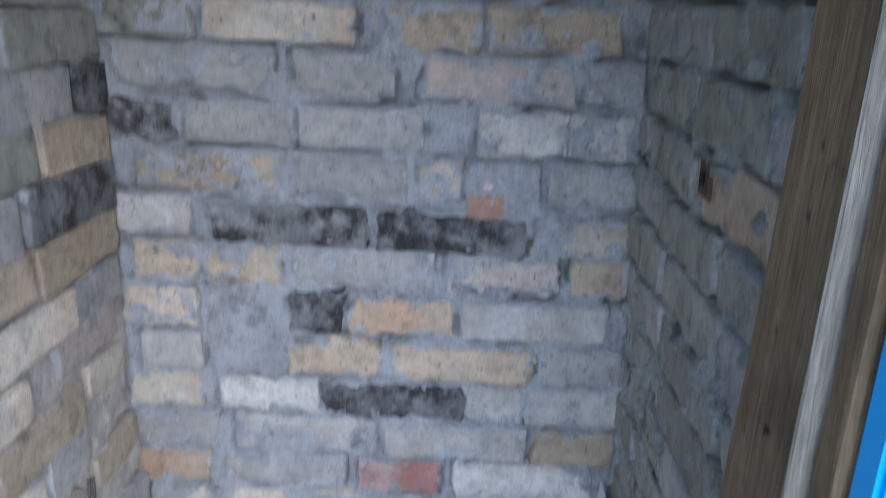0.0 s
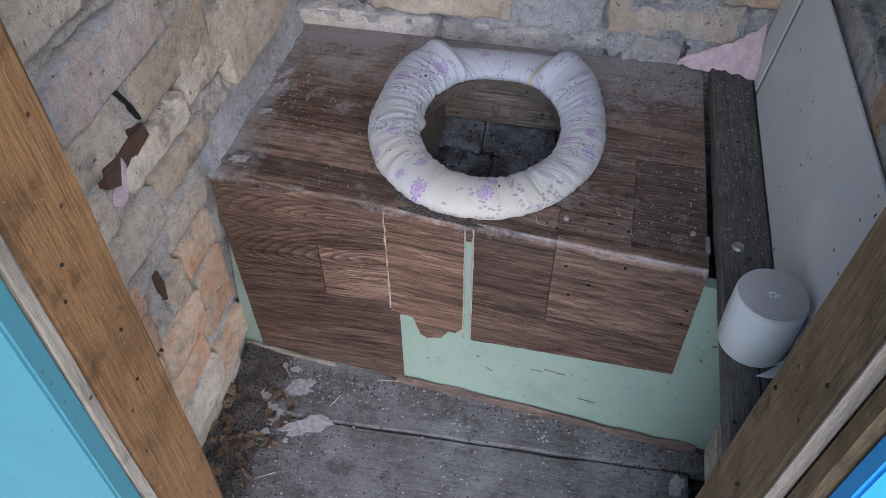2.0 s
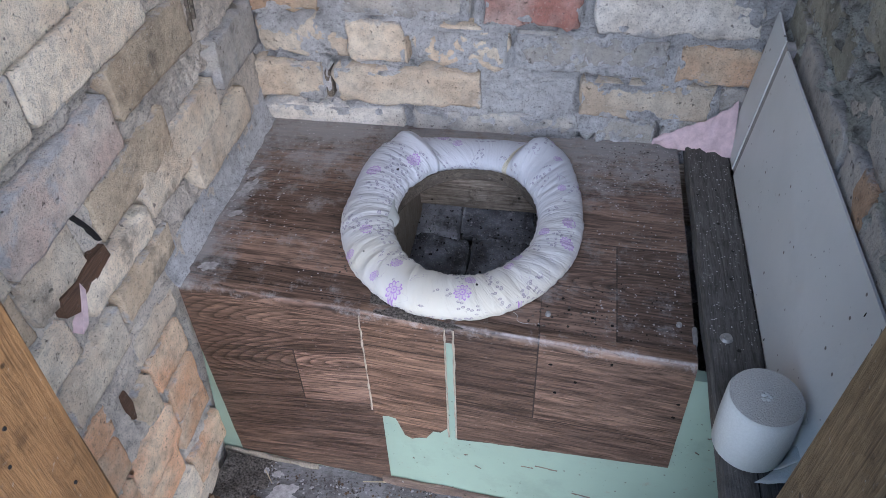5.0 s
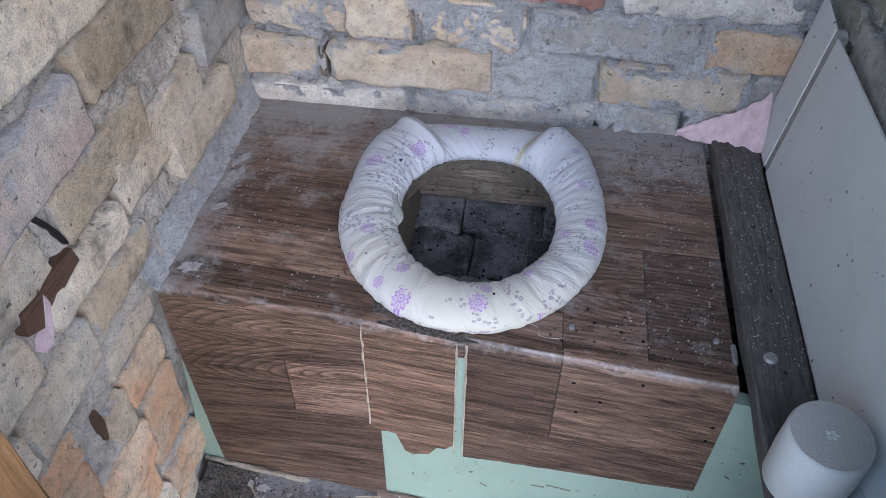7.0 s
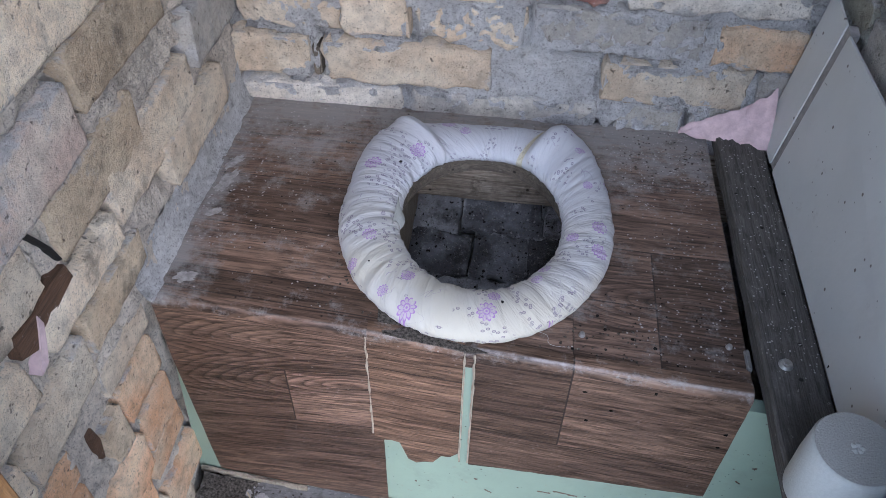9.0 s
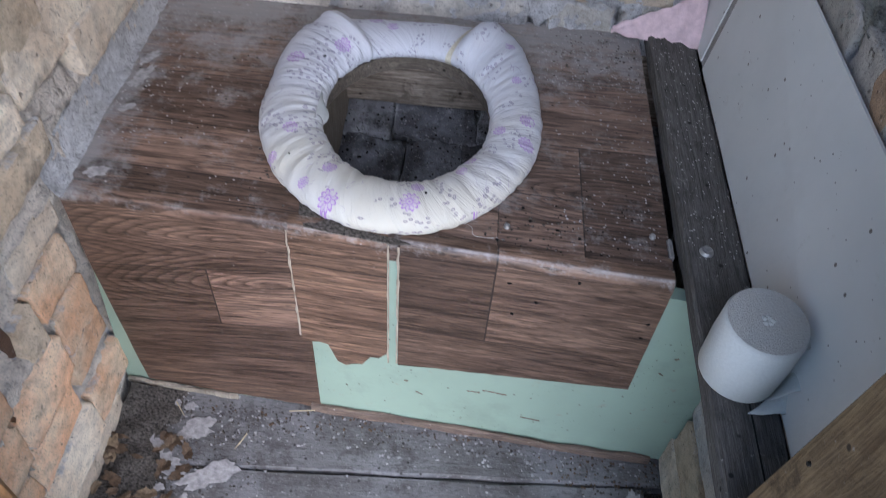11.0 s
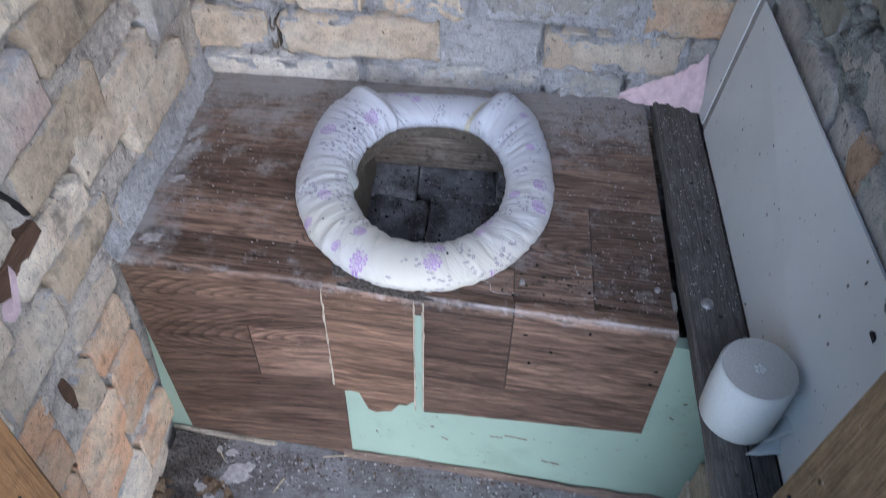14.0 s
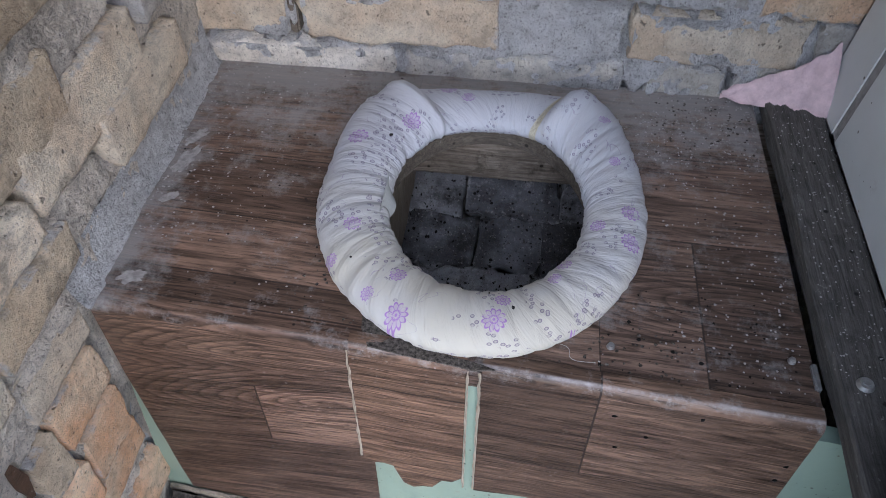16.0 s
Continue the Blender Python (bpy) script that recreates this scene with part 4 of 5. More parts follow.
def drape(x0, x1, drop, ragged, material, name, label, y_back=None, seed=1.0, left_slant=0.0, right_slant=0.0, lift=0.0):
    """Linoleum laid from the back of the bench over its front edge; drop(x) is the height of its lower edge. The hole stays open."""
    bm = bmesh.new()
    uvl = bm.loops.layers.uv.new("UVMap")
    nx = max(8, int((x1 - x0) / 0.011))
    ns = 92
    grid = []
    uvs = {}
    for i in range(nx + 1):
        x = x0 + (x1 - x0) * i / nx
        fy = front_y(x) - 0.0015 - lift
        yb = Y1 + 0.004 if y_back is None else fy + y_back
        low = drop(x) + ragged * (noise.noise((x * 60 + seed, 1.0, 2.0)) + 0.6 * noise.noise((x * 170, seed, 2.0)))
        col = []
        r = 0.012
        ztop = BENCH + lift
        l1, l2, l3 = yb - (fy + r), r * math.pi / 2, (ztop - r) - low
        for s in range(ns + 1):
            if s <= 52:
                f = s / 52
                y, z = yb - l1 * f, ztop
                d = l1 * f
            elif s <= 58:
                a = (s - 52) / 6 * math.pi / 2
                y, z = fy + r - r * math.sin(a), ztop - r + r * math.cos(a)
                d = l1 + l2 * (s - 52) / 6
            else:
                f = (s - 58) / (ns - 58)
                y, z = fy, ztop - r - l3 * f
                d = l1 + l2 + l3 * f
            below = max(0.0, BENCH - z)
            xx = x + left_slant * max(0.0, below - 0.13) * (1 - i / nx) + right_slant * below * (i / nx)
            if s > 52:
                y += front_y(xx) - front_y(x)
            y += -0.0022 * abs(noise.noise((xx * 7, z * 9 + y * 3, seed))) * (1 if below > 0.03 else 0)
            z += 0.0016 * noise.noise((xx * 11, y * 11, seed)) * (1 if below < 0.01 else 0)
            v = bm.verts.new((xx, y, z))
            uvs[v] = (xx, 0.46 + max(0.0, BENCH - z) if s > 58 else 0.46 * (Y1 - y) / (Y1 - fy))
            col.append(v)
        grid.append(col)
    for i in range(nx):
        for s in range(ns):
            q = (grid[i][s], grid[i + 1][s], grid[i + 1][s + 1], grid[i][s + 1])
            c = sum((v.co for v in q), Vector()) / 4
            if c.z > BENCH - 0.01 and ((c.x - HX) / 0.132) ** 2 + ((c.y - HY) / 0.163) ** 2 < 1:
                continue
            f = bm.faces.new(q)
            for lp in f.loops:
                lp[uvl].uv = uvs[lp.vert]
    bmesh.ops.delete(bm, geom=[v for v in bm.verts if not v.link_faces], context="VERTS")
    return part(name, bm, material, bench, label, True)


drape(-0.578, -0.285, lambda x: 0.010 - 0.02 * (x + 0.53), 0.002, M_LAM, "linoleum", "brown wood-pattern linoleum reaching nearly to the floor", None, 1.0, 0.035, 0.0)
drape(-0.286, 0.156, lambda x: 0.405, 0.001, M_LAM4, "linoleum", "brown wood-pattern linoleum, dusty towards the wall", None, 1.0)
drape(-0.298, -0.178, lambda x: 0.205 if x < -0.255 else 0.172 + 0.02 * math.sin(x * 60), 0.012, M_LAM2, "linoleum_patch", "torn orange-brown linoleum flap", 0.02, 6.0, 0, 0, 0.0025)
drape(-0.163, 0.156, lambda x: 0.176 + 0.10 * (x + 0.163), 0.0015, M_LAM3, "linoleum_patch", "brown linoleum offcut nailed over the front", 0.02, 9.0, 0, 0, 0.0025)

for x, z0, z1, k in ((-0.1765, 0.178, 0.436, 1.0), (-0.1645, 0.18, 0.436, 2.0), (-0.2995, 0.215, 0.436, 3.0)):
    ob = part("torn_edge", rough_board(x - 0.0003, x + 0.0005, 0.0, 0.0016, z0, z1, 2, 0.0026, 220, k), M_EDGE, bench, "pale torn fibre edge of the linoleum")
    for v in ob.data.vertices:
        v.co.y = front_y(v.co.x) - 0.0052 + 0.4 * v.co.y

# inside the bench: back boards with daylight in their colour, and dark masonry of the pit
pit = empty("pit_lining", "dirty boards, lightened as if daylit, and dark blocks lining the pit below the bench", "pit")
part("board", rough_board(-0.57, 0.25, 1.315, 1.335, 0.356, 0.41, 0, 0.002, 20, 1.5), M_PITBOARD_LIT, pit)
part("board", rough_board(-0.57, 0.25, 1.318, 1.336, 0.285, 0.353, 0, 0.002, 20, 2.5), M_PITBOARD_LIT, pit)
part("side_board", rough_board(-0.315, -0.297, 0.93, 1.33, 0.26, 0.41, 1, 0.002, 20, 3.5), M_EDGE, pit)
SLOPE = pose(0, 1.345, 0.290, 33, 0, 0)
rnd = random.Random(77)
for r in range(6):
    a = -0.66 + 0.07 * (r % 2)
    while a < 0.26:
        w = rnd.uniform(0.09, 0.17)
        up = rnd.uniform(-0.008, 0.0)
        bm = brick_bm(w - 0.001, 0.078, 0.05, r * 9.1 + a)
        part("block", bm, M_PIT_PALE if rnd.random() < 0.35 else M_PIT, pit, "", True, SLOPE @ pose(a, -0.079 * (r + 1), up, -90, 0, 0))
        a += w
bm = bmesh.new()
for k in range(1700):
    x, y = rnd.uniform(-0.34, 0.0), -rnd.uniform(0.01, 0.46)
    p = Vector((x, y, 0.0015))
    n0 = len(bm.verts)
    blob(bm, 0, 0, 0, 0.0007 + 0.0024 * rnd.random() ** 3, 0.6, rnd)
    bm.verts.ensure_lookup_table()
    st, tu = rnd.uniform(0.4, 1.0), rnd.uniform(0, 3.1)
    for v in bm.verts[n0:]:
        q = Vector((v.co.x, v.co.y * st, v.co.z))
        v.co = p + Matrix.Rotation(tu, 3, "Z") @ q
tagged(part("crumbs", bm, M_DARK, pit, "", False, SLOPE), "black crumbs strewn over the blocks", "", "", "stuff")
bm = bmesh.new()
for k in range(420):
    blob(bm, rnd.uniform(-0.34, 0.0), -rnd.uniform(0.01, 0.40), 0.001, 0.0005 + 0.0018 * rnd.random() ** 3, 0.6, rnd)
tagged(part("pale_crumbs", bm, M_CHIP, pit, "", False, SLOPE), "pale crumbs strewn over the blocks", "", "", "stuff")
part("pit_floor", box(-0.7, 0.4, 0.9, 1.5, -0.62, -0.58, 0), M_DIRT, pit)

# ---- seat ring ----


def oval(a, b, e, c, t):
    return Vector((a * math.copysign(abs(c) ** (2 / e), c), b * math.copysign(abs(t) ** (2 / e), t), 0))


def seat_ring(first=0, last=360, swell=0.0):
    """A padded ring wound with cloth: round at the front, square with two knotted ears at the back."""
    bm = bmesh.new()
    uvl = bm.loops.layers.uv.new("UVMap")
    n, k = 360, 30
    rot = Matrix.Rotation(radians(2), 4, "Z")
    rings, arc, prev = [], 0.0, None
    for i in range(n):
        th = 2 * math.pi * i / n
        up = math.degrees(th)
        c, t = math.cos(th), math.sin(th)
        rise = max(0.0, t)
        lump = math.exp(-((up - 57) / 8) ** 2) + math.exp(-((up - 123) / 8) ** 2)
        bar = 1 / (1 + math.exp((abs(up - 90) - 25) / 1.5))
        inner = oval(0.110, 0.133, 2 + 0.4 * rise, c, t) + Vector((0.006, -0.003, 0))
        outer = oval(0.185 - 0.004 * lump, 0.210 - 0.008 * bar + 0.006 * lump, 2 + 1.5 * min(1, rise * 1.5), c, t)
        p = (inner + outer) / 2
        w = (outer - inner).length / 2
        out = (outer - inner).normalized()
        if prev is not None:
            arc += (p - prev).length
        prev = p
        h = 0.0235 - 0.004 * bar + 0.008 * lump
        ring = []
        for j in range(k):
            ph = 2 * math.pi * j / k
            slant = arc + 0.02 * math.sin(ph * 0.5 + 0.4 * math.sin(arc * 23))
            fold = 1 - abs(noise.noise((slant * 52, ph * 0.5, 3.0))) * 2.4
            fine = 1 - abs(noise.noise((slant * 120 + 7, ph * 0.8, 1.0))) * 2.2
            wrap = noise.noise((slant * 17, ph * 0.4, 8.0))
            g = 1 + (0.045 * fold + 0.028 * fine + 0.05 * wrap) * (1 - 0.55 * bar) - 0.03 + swell
            u, v = w * math.cos(ph) * g, h * math.sin(ph) * (g + 0.5 * (g - 1))
            q = p + out * u
            q.z = max(-0.5 * h, v) + 0.5 * h
            ring.append(bm.verts.new(rot @ q))
        rings.append((ring, arc))
    total = arc + (prev - (oval(0.111, 0.135, 2, 1, 0) + oval(0.189, 0.213, 2, 1, 0)) / 2).length
    for i in range(first, last):
        r0, a0 = rings[i]
        r1, a1 = rings[(i + 1) % n]
        if i == n - 1:
            a1 = total
        for j in range(k):
            j2 = (j + 1) % k
            f = bm.faces.new((r0[j], r1[j], r1[j2], r0[j2]))
            for lp, aa, q in zip(f.loops, (a0, a1, a1, a0), (j / k, j / k, (j + 1) / k, (j + 1) / k)):
                lp[uvl].uv = (aa, q * 0.22)
    bmesh.ops.delete(bm, geom=[v for v in bm.verts if not v.link_faces], context="VERTS")
    return bm


ring = empty("toilet_ring", "oval toilet seat wrapped in cream cotton with violet daisies", "toilet seat")
ring.location = (*SEAT, BENCH + 0.003)
part("padding", seat_ring(), M_CLOTH, ring, "", True)
part("tie_band", seat_ring(64, 69, 0.02), M_LINEN, ring, "frayed yellowish linen tie", True)


def thread(a, b, sag, r=0.00035):
    """A loose cotton thread from a to b."""
    cu = bpy.data.curves.new("thread", "CURVE")
    cu.dimensions, cu.bevel_depth = "3D", r
    sp = cu.splines.new("POLY")
    sp.points.add(15)
    for i, q in enumerate(sp.points):
        f = i / 15
        p = Vector(a).lerp(Vector(b), f) + Vector((0.006 * math.sin(7 * f), 0.005 * math.sin(5 * f + 1), -sag * math.sin(math.pi * f)))
        q.co = (*p, 1)
    cu.materials.append(M_PAPER)
    ob = new("thread", cu)
    ob.parent = ring
    return ob


thread((0.085, -0.185, 0.004), (0.125, -0.195, 0.001), 0.0, 0.0002)
for x, y, z, r in ((0.045, -0.165, 0.0335, 0.0035), (0.052, -0.168, 0.033, 0.002), (-0.125, -0.12, 0.034, 0.0016), (0.02, -0.15, 0.034, 0.0014), (-0.115, 0.075, 0.035, 0.0028)):
    bm = bmesh.new()
    blob(bm, x, y, z, r, 0.4, random.Random(x))
    part("speck", bm, M_DARK, ring)
bm = bmesh.new()
for i in range(9):
    for j in range(5):
        bm.verts.new((-0.108 + 0.012 * math.sin(i / 8 * math.pi) * (j / 4), -0.045 + 0.055 * i / 8, 0.030 - 0.006 * j + 0.004 * noise.noise((i, j, 0))))
bm.verts.ensure_lookup_table()
for i in range(8):
    for j in range(4):
        bm.faces.new([bm.verts[q] for q in (i * 5 + j, i * 5 + j + 1, (i + 1) * 5 + j + 1, (i + 1) * 5 + j)])
part("loose_end", bm, M_PAPER, ring, "loose white cloth end", True)

# ---- plank, boards and roll ----
shelf = empty("side_plank", "narrow dark grey plank screwed down beside the bench", "plank")
part("board", rough_board(0.1655, 0.2335, 0.586, 1.345, BENCH - 0.008, BENCH + 0.020, 1, 0.002, 50, 2.2), M_PLANK, shelf)


def screw(x, y, z, r, parent, name="screw"):
    bm = bmesh.new()
    bmesh.ops.create_cone(bm, cap_ends=True, segments=20, radius1=r, radius2=r * 0.75, depth=0.004)
    bmesh.ops.create_cone(bm, cap_ends=True, segments=6, radius1=r * 0.45, radius2=r * 0.45, depth=0.006)
    return part(name, bm, M_STEEL, parent, "zinc-plated screw head", False, pose(x, y, z + 0.002))


screw(0.190, 0.894, BENCH + 0.0205, 0.0085, shelf)
part("crack", box(0.2035, 0.2050, 0.56, 0.70, BENCH + 0.018, BENCH + 0.0208, 0), M_DARK, shelf)

panel = empty("leaning_board", "white laminated board leaning on the side wall", "board")


def lean(y0, y1, h0, h1, name, parent, material, out=0.0, t=0.003):
    def at(u, v, w):
        return (0.234 + (0.11 + 0.10 * (1.25 - u)) * v - w - out, u, BENCH + 0.021 + v)
    return part(name, prism([(y0, 0.0), (y1, 0.0), (y1, h1), (y0, h0)], at, -t), material, parent)


lean(0.56, 1.243, 0.222, 0.222, "sheet", panel, M_PANEL)
panel2 = empty("corner_board", "narrow white board offcut standing in the corner", "board")
lean(1.262, 1.335, 0.226, 0.236, "sheet", panel2, M_PANEL)
lean(1.2445, 1.2615, 0.222, 0.226, "edge_band", panel2, M_CHIP, -0.002, 0.012)
wallpaper = empty("wallpaper_scrap", "crumpled scrap of pink patterned wallpaper in the corner", "wallpaper")
bm = bmesh.new()
cols = []
for i in range(25):
    f = i / 24
    x = 0.112 + 0.125 * f
    hi = 0.014 + 0.08 * f ** 1.25 + 0.010 * noise.noise((f * 9, 2, 1))
    cols.append([bm.verts.new((x, Y1 - 0.012 - 0.05 * (1 - g / 5) * f + 0.016 * noise.noise((f * 7, g * 0.9, 3)), BENCH + 0.004 + 0.018 * f * (1 - g / 5) + hi * g / 5)) for g in range(6)])
for c0, c1 in zip(cols, cols[1:]):
    for g in range(5):
        bm.faces.new((c0[g], c1[g], c1[g + 1], c0[g + 1]))
part("paper", bm, M_PINK, wallpaper, "", True)

roll = empty("toilet_roll", "grey-white coreless toilet paper roll with a loose end", "toilet paper")
RX, RY, RR, RH = 0.1975, 0.737, 0.0402, 0.088
bm = bmesh.new()
prof = [(0.0, RH - 0.004), (0.006, RH - 0.001), (0.016, RH), (RR - 0.003, RH - 0.001), (RR, RH - 0.004), (RR + 0.001, RH * 0.5), (RR, 0.004), (RR - 0.003, 0.0), (0.0, 0.0)]
n = 48
rows = [[bm.verts.new((r * math.cos(6.28319 * i / n), r * math.sin(6.28319 * i / n), z)) for i in range(n)] for r, z in prof[1:-1]]
for r0, r1 in zip(rows, rows[1:]):
    for i in range(n):
        bm.faces.new((r0[i], r0[(i + 1) % n], r1[(i + 1) % n], r1[i]))
bm.faces.new(rows[0])
bm.faces.new(rows[-1][::-1])
body = part("roll", bm, M_PAPER, roll, "", True)
body.matrix_world = pose(0, 0, 0)
bm = bmesh.new()
bmesh.ops.create_circle(bm, cap_ends=True, segments=48, radius=RR - 0.002)
for v in bm.verts:
    v.co.z = RH + 0.0006
part("roll_end", bm, M_PAPER_END, roll, "flattened grey end of the roll")
roll.matrix_world = pose(RX, RY, BENCH + 0.021)


def loose_sheet(far, drop, curl, low):
    """Paper leaving the roll at a tangent, its upper rim torn off slanting."""
    bm = bmesh.new()
    n = 10
    for i in range(n + 1):
        f = i / n
        for j in range(n + 1):
            g = j / n
            top = RH * 0.93 - drop * f ** 0.8
            z = top + (low * f - top) * g
            bm.verts.new((RR + 0.0015 + 0.010 * f * (1 - g) - curl * f * f * g, 0.004 - far * f, max(0.0008, z + 0.002 * math.sin(9 * g + 4 * f) * f)))
    bm.verts.ensure_lookup_table()
    for i in range(n):
        for j in range(n):
            q = i * (n + 1) + j
            bm.faces.new([bm.verts[w] for w in (q, q + 1, q + n + 2, q + n + 1)])
    ob = part("loose_sheet", bm, M_PAPER, roll, "loose end of paper", True)
    mod = ob.modifiers.new("thickness", "SOLIDIFY")
    mod.thickness = 0.0005
    return ob


loose_sheet(0.046, 0.034, 0.024, 0.016)
loose_sheet(0.054, 0.074, 0.040, 0.0)

# ---- small things on floor and bench ----


def litter(name, material, count, spots, size, label, category, z=None, seed=1):
    rnd = random.Random(seed)
    bm = bmesh.new()
    for k in range(count):
        x0, x1, y0, y1, p = spots[k % len(spots)]
        x, y = x0 + (x1 - x0) * rnd.random() ** p, rnd.uniform(y0, y1)
        zz = z if z is not None else 0.0005
        if z is not None and (((x - HX) / 0.19) ** 2 + ((y - HY) / 0.22) ** 2 < 1 or y < front_y(x) + 0.02):
            continue
        blob(bm, x, y, zz, rnd.uniform(*size), rnd.uniform(0.3, 0.8), rnd)
    return tagged(part(name, bm, material), label, category, "", "stuff")


litter("plaster_crumbs", M_CHIP, 650, [(-0.57, -0.35, 0.55, 0.9, 1.4), (-0.57, 0.2, 0.5, 0.87, 1.3), (-0.56, 0.24, 0.82, 0.88, 1.0)], (0.0008, 0.0034), "pale plaster crumbs strewn over the plank floor", "debris", None, 2)
litter("dirt_crumbs", M_DIRT, 1900, [(-0.58, -0.42, 0.46, 0.88, 1.6), (-0.58, -0.36, 0.60, 0.89, 1.3), (-0.56, 0.26, 0.835, 0.885, 1.0), (0.12, 0.27, 0.6, 0.86, 0.6)], (0.0006, 0.0026), "dark soil crumbs along the floor edges", "dirt", None, 3)
litter("bench_crumbs", M_FLAKE, 1000, [(0.02, 0.148, 0.88, 1.34, 0.7), (-0.56, 0.15, 0.90, 1.34, 1.0), (-0.565, -0.42, 1.0, 1.34, 2.0), (0.0, 0.15, 1.2, 1.34, 1.0)], (0.0005, 0.0018), "plaster dust and crumbs on the linoleum", "debris", BENCH + 0.0015, 4)
litter("bench_specks", M_DARK, 130, [(-0.56, 0.15, 0.90, 1.34, 1.0), (-0.05, 0.15, 0.86, 1.0, 1.0)], (0.0005, 0.0017), "black specks on the linoleum", "specks", BENCH + 0.0015, 5)
litter("dirt_by_seat", M_DIRT, 420, [(-0.30, -0.15, 0.885, 0.93, 1.0), (-0.37, -0.22, 0.88, 1.0, 1.0), (-0.1, 0.03, 0.87, 0.95, 1.0), (0.02, 0.15, 1.2, 1.34, 1.0)], (0.0008, 0.0024), "dark dirt crumbs round the seat", "dirt", BENCH + 0.0015, 9)
litter("corner_dirt", M_LEAF, 260, [(0.05, 0.25, 0.80, 0.855, 0.7), (-0.57, -0.46, 0.47, 0.80, 1.6), (-0.5, 0.2, 0.855, 0.885, 1.0)], (0.0007, 0.003), "brown crumbs and bits of litter in the floor corners", "dirt", None, 12)
litter("plank_crumbs", M_FLAKE, 480, [(0.168, 0.232, 0.60, 1.33, 1.0)], (0.0004, 0.0015), "pale dust specks on the dark plank", "debris", BENCH + 0.0205, 6)

# heap of earth along the side wall
bm = bmesh.new()
cols = []
for i in range(24):
    x = X0 - 0.01 + 0.15 * i / 23
    cols.append([])
    for j in range(70):
        y = 0.44 + 0.46 * j / 69
        f = max(0.0, 1 - (i / 23) * (1.15 + 0.5 * noise.noise((y * 9, 2, 0))))
        cols[-1].append(bm.verts.new((x, y, -0.006 + f * (0.02 + 0.012 * noise.noise((x * 30, y * 30, 0)) + 0.008 * noise.noise((x * 90, y * 90, 5))))))
for c0, c1 in zip(cols, cols[1:]):
    for j in range(69):
        bm.faces.new((c0[j], c1[j], c1[j + 1], c0[j + 1]))
tagged(part("earth_heap", bm, M_DIRT, None, "", True), "dark earth and litter swept against the side wall", "dirt", "", "stuff")


def flake(cx, cy, length, width, turn, seed, material=M_FLAKE, name="paper_flake", label="torn grey scrap of paper lying on the floor", bend=0.0, curl=0.0006):
    """A thin scrap with a ragged outline, slightly crumpled and curled."""
    bm = bmesh.new()
    n = 34
    rims = []
    for s in (1.0, 0.6):
        rim = []
        for i in range(n):
            a = 2 * math.pi * i / n
            rag = 1 + 0.45 * noise.noise((1.6 * math.cos(a) + seed * 3.3, 1.6 * math.sin(a), seed)) + 0.4 * noise.noise((4 * math.cos(a), 4 * math.sin(a) + seed, 2.0))
            x = 0.5 * length * rag * s * math.cos(a)
            y = 0.5 * width * rag * s * math.sin(a) + bend * (1 - (2 * x / length) ** 2)
            rim.append(bm.verts.new((x, y, 0.0012 + curl * abs(noise.noise((x * 28, y * 28, seed))))))
        rims.append(rim)
    mid = bm.verts.new((0, bend, 0.0014))
    for i in range(n):
        k = (i + 1) % n
        bm.faces.new((rims[0][i], rims[0][k], rims[1][k], rims[1][i]))
        bm.faces.new((rims[1][i], rims[1][k], mid))
    ob = part(name, bm, material, None, "", False, pose(cx, cy, 0.0012, 0, 0, turn))
    mod = ob.modifiers.new("thickness", "SOLIDIFY")
    mod.thickness = 0.0004
    return tagged(ob, label, "paper scrap" if material is M_FLAKE else "debris", "scraps on the floor")


flake(-0.548, 0.835, 0.055, 0.022, 110, 1)
flake(-0.528, 0.795, 0.060, 0.028, -62, 2)
flake(-0.503, 0.776, 0.072, 0.036, -22, 5)
flake(-0.510, 0.812, 0.050, 0.014, 8, 9)
flake(-0.468, 0.835, 0.058, 0.034, 25, 3, bend=0.004)
flake(-0.437, 0.763, 0.085, 0.034, 24, 4)
for x, y, l, w, turn, seed in ((-0.548, 1.137, 0.055, 0.018, 72, 61), (-0.549, 1.180, 0.040, 0.014, 60, 62), (-0.542, 0.951, 0.030, 0.018, 10, 63), (-0.546, 1.073, 0.022, 0.012, 40, 64)):
    flake(x, y, l, w, turn, seed, M_FLAKE, "plaster_smear", "thin pale smear of plaster on the linoleum").location.z = BENCH + 0.0012
flake(0.205, 0.782, 0.045, 0.024, 75, 6)
flake(0.19, 0.70, 0.03, 0.03, 20, 7)
flake(0.16, 0.66, 0.06, 0.05, 40, 8, M_LEAF, "dead_leaf", "curled brown dead leaf on the floor")

flake(-0.545, 0.70, 0.06, 0.035, 80, 11, M_LEAF, "bark_scrap", "brown scrap of bark among the floor litter")
flake(-0.54, 0.61, 0.05, 0.04, 30, 12, M_LEAF, "bark_scrap", "brown scrap of bark among the floor litter")
flake(-0.515, 0.655, 0.045, 0.02, -40, 13, M_LEAF, "bark_scrap", "brown scrap of bark among the floor litter")
for k in range(64):
    rnd = random.Random(k + 500)
    bit = flake(-0.585 + 0.115 * rnd.random() ** 1.5, rnd.uniform(0.50, 0.82), rnd.uniform(0.010, 0.036), rnd.uniform(0.006, 0.02), rnd.uniform(0, 180), k + 30, (M_LEAF, M_LEAF, M_LEAF_PALE)[k % 3], "dead_leaf", "small crumpled brown leaf among the floor litter", 0.0, 0.010)
    bit.location.z += 0.016 * max(0.0, min(1.0, (-0.47 - bit.location.x) / 0.1))
flake(-0.50, 0.74, 0.016, 0.012, 10, 14)
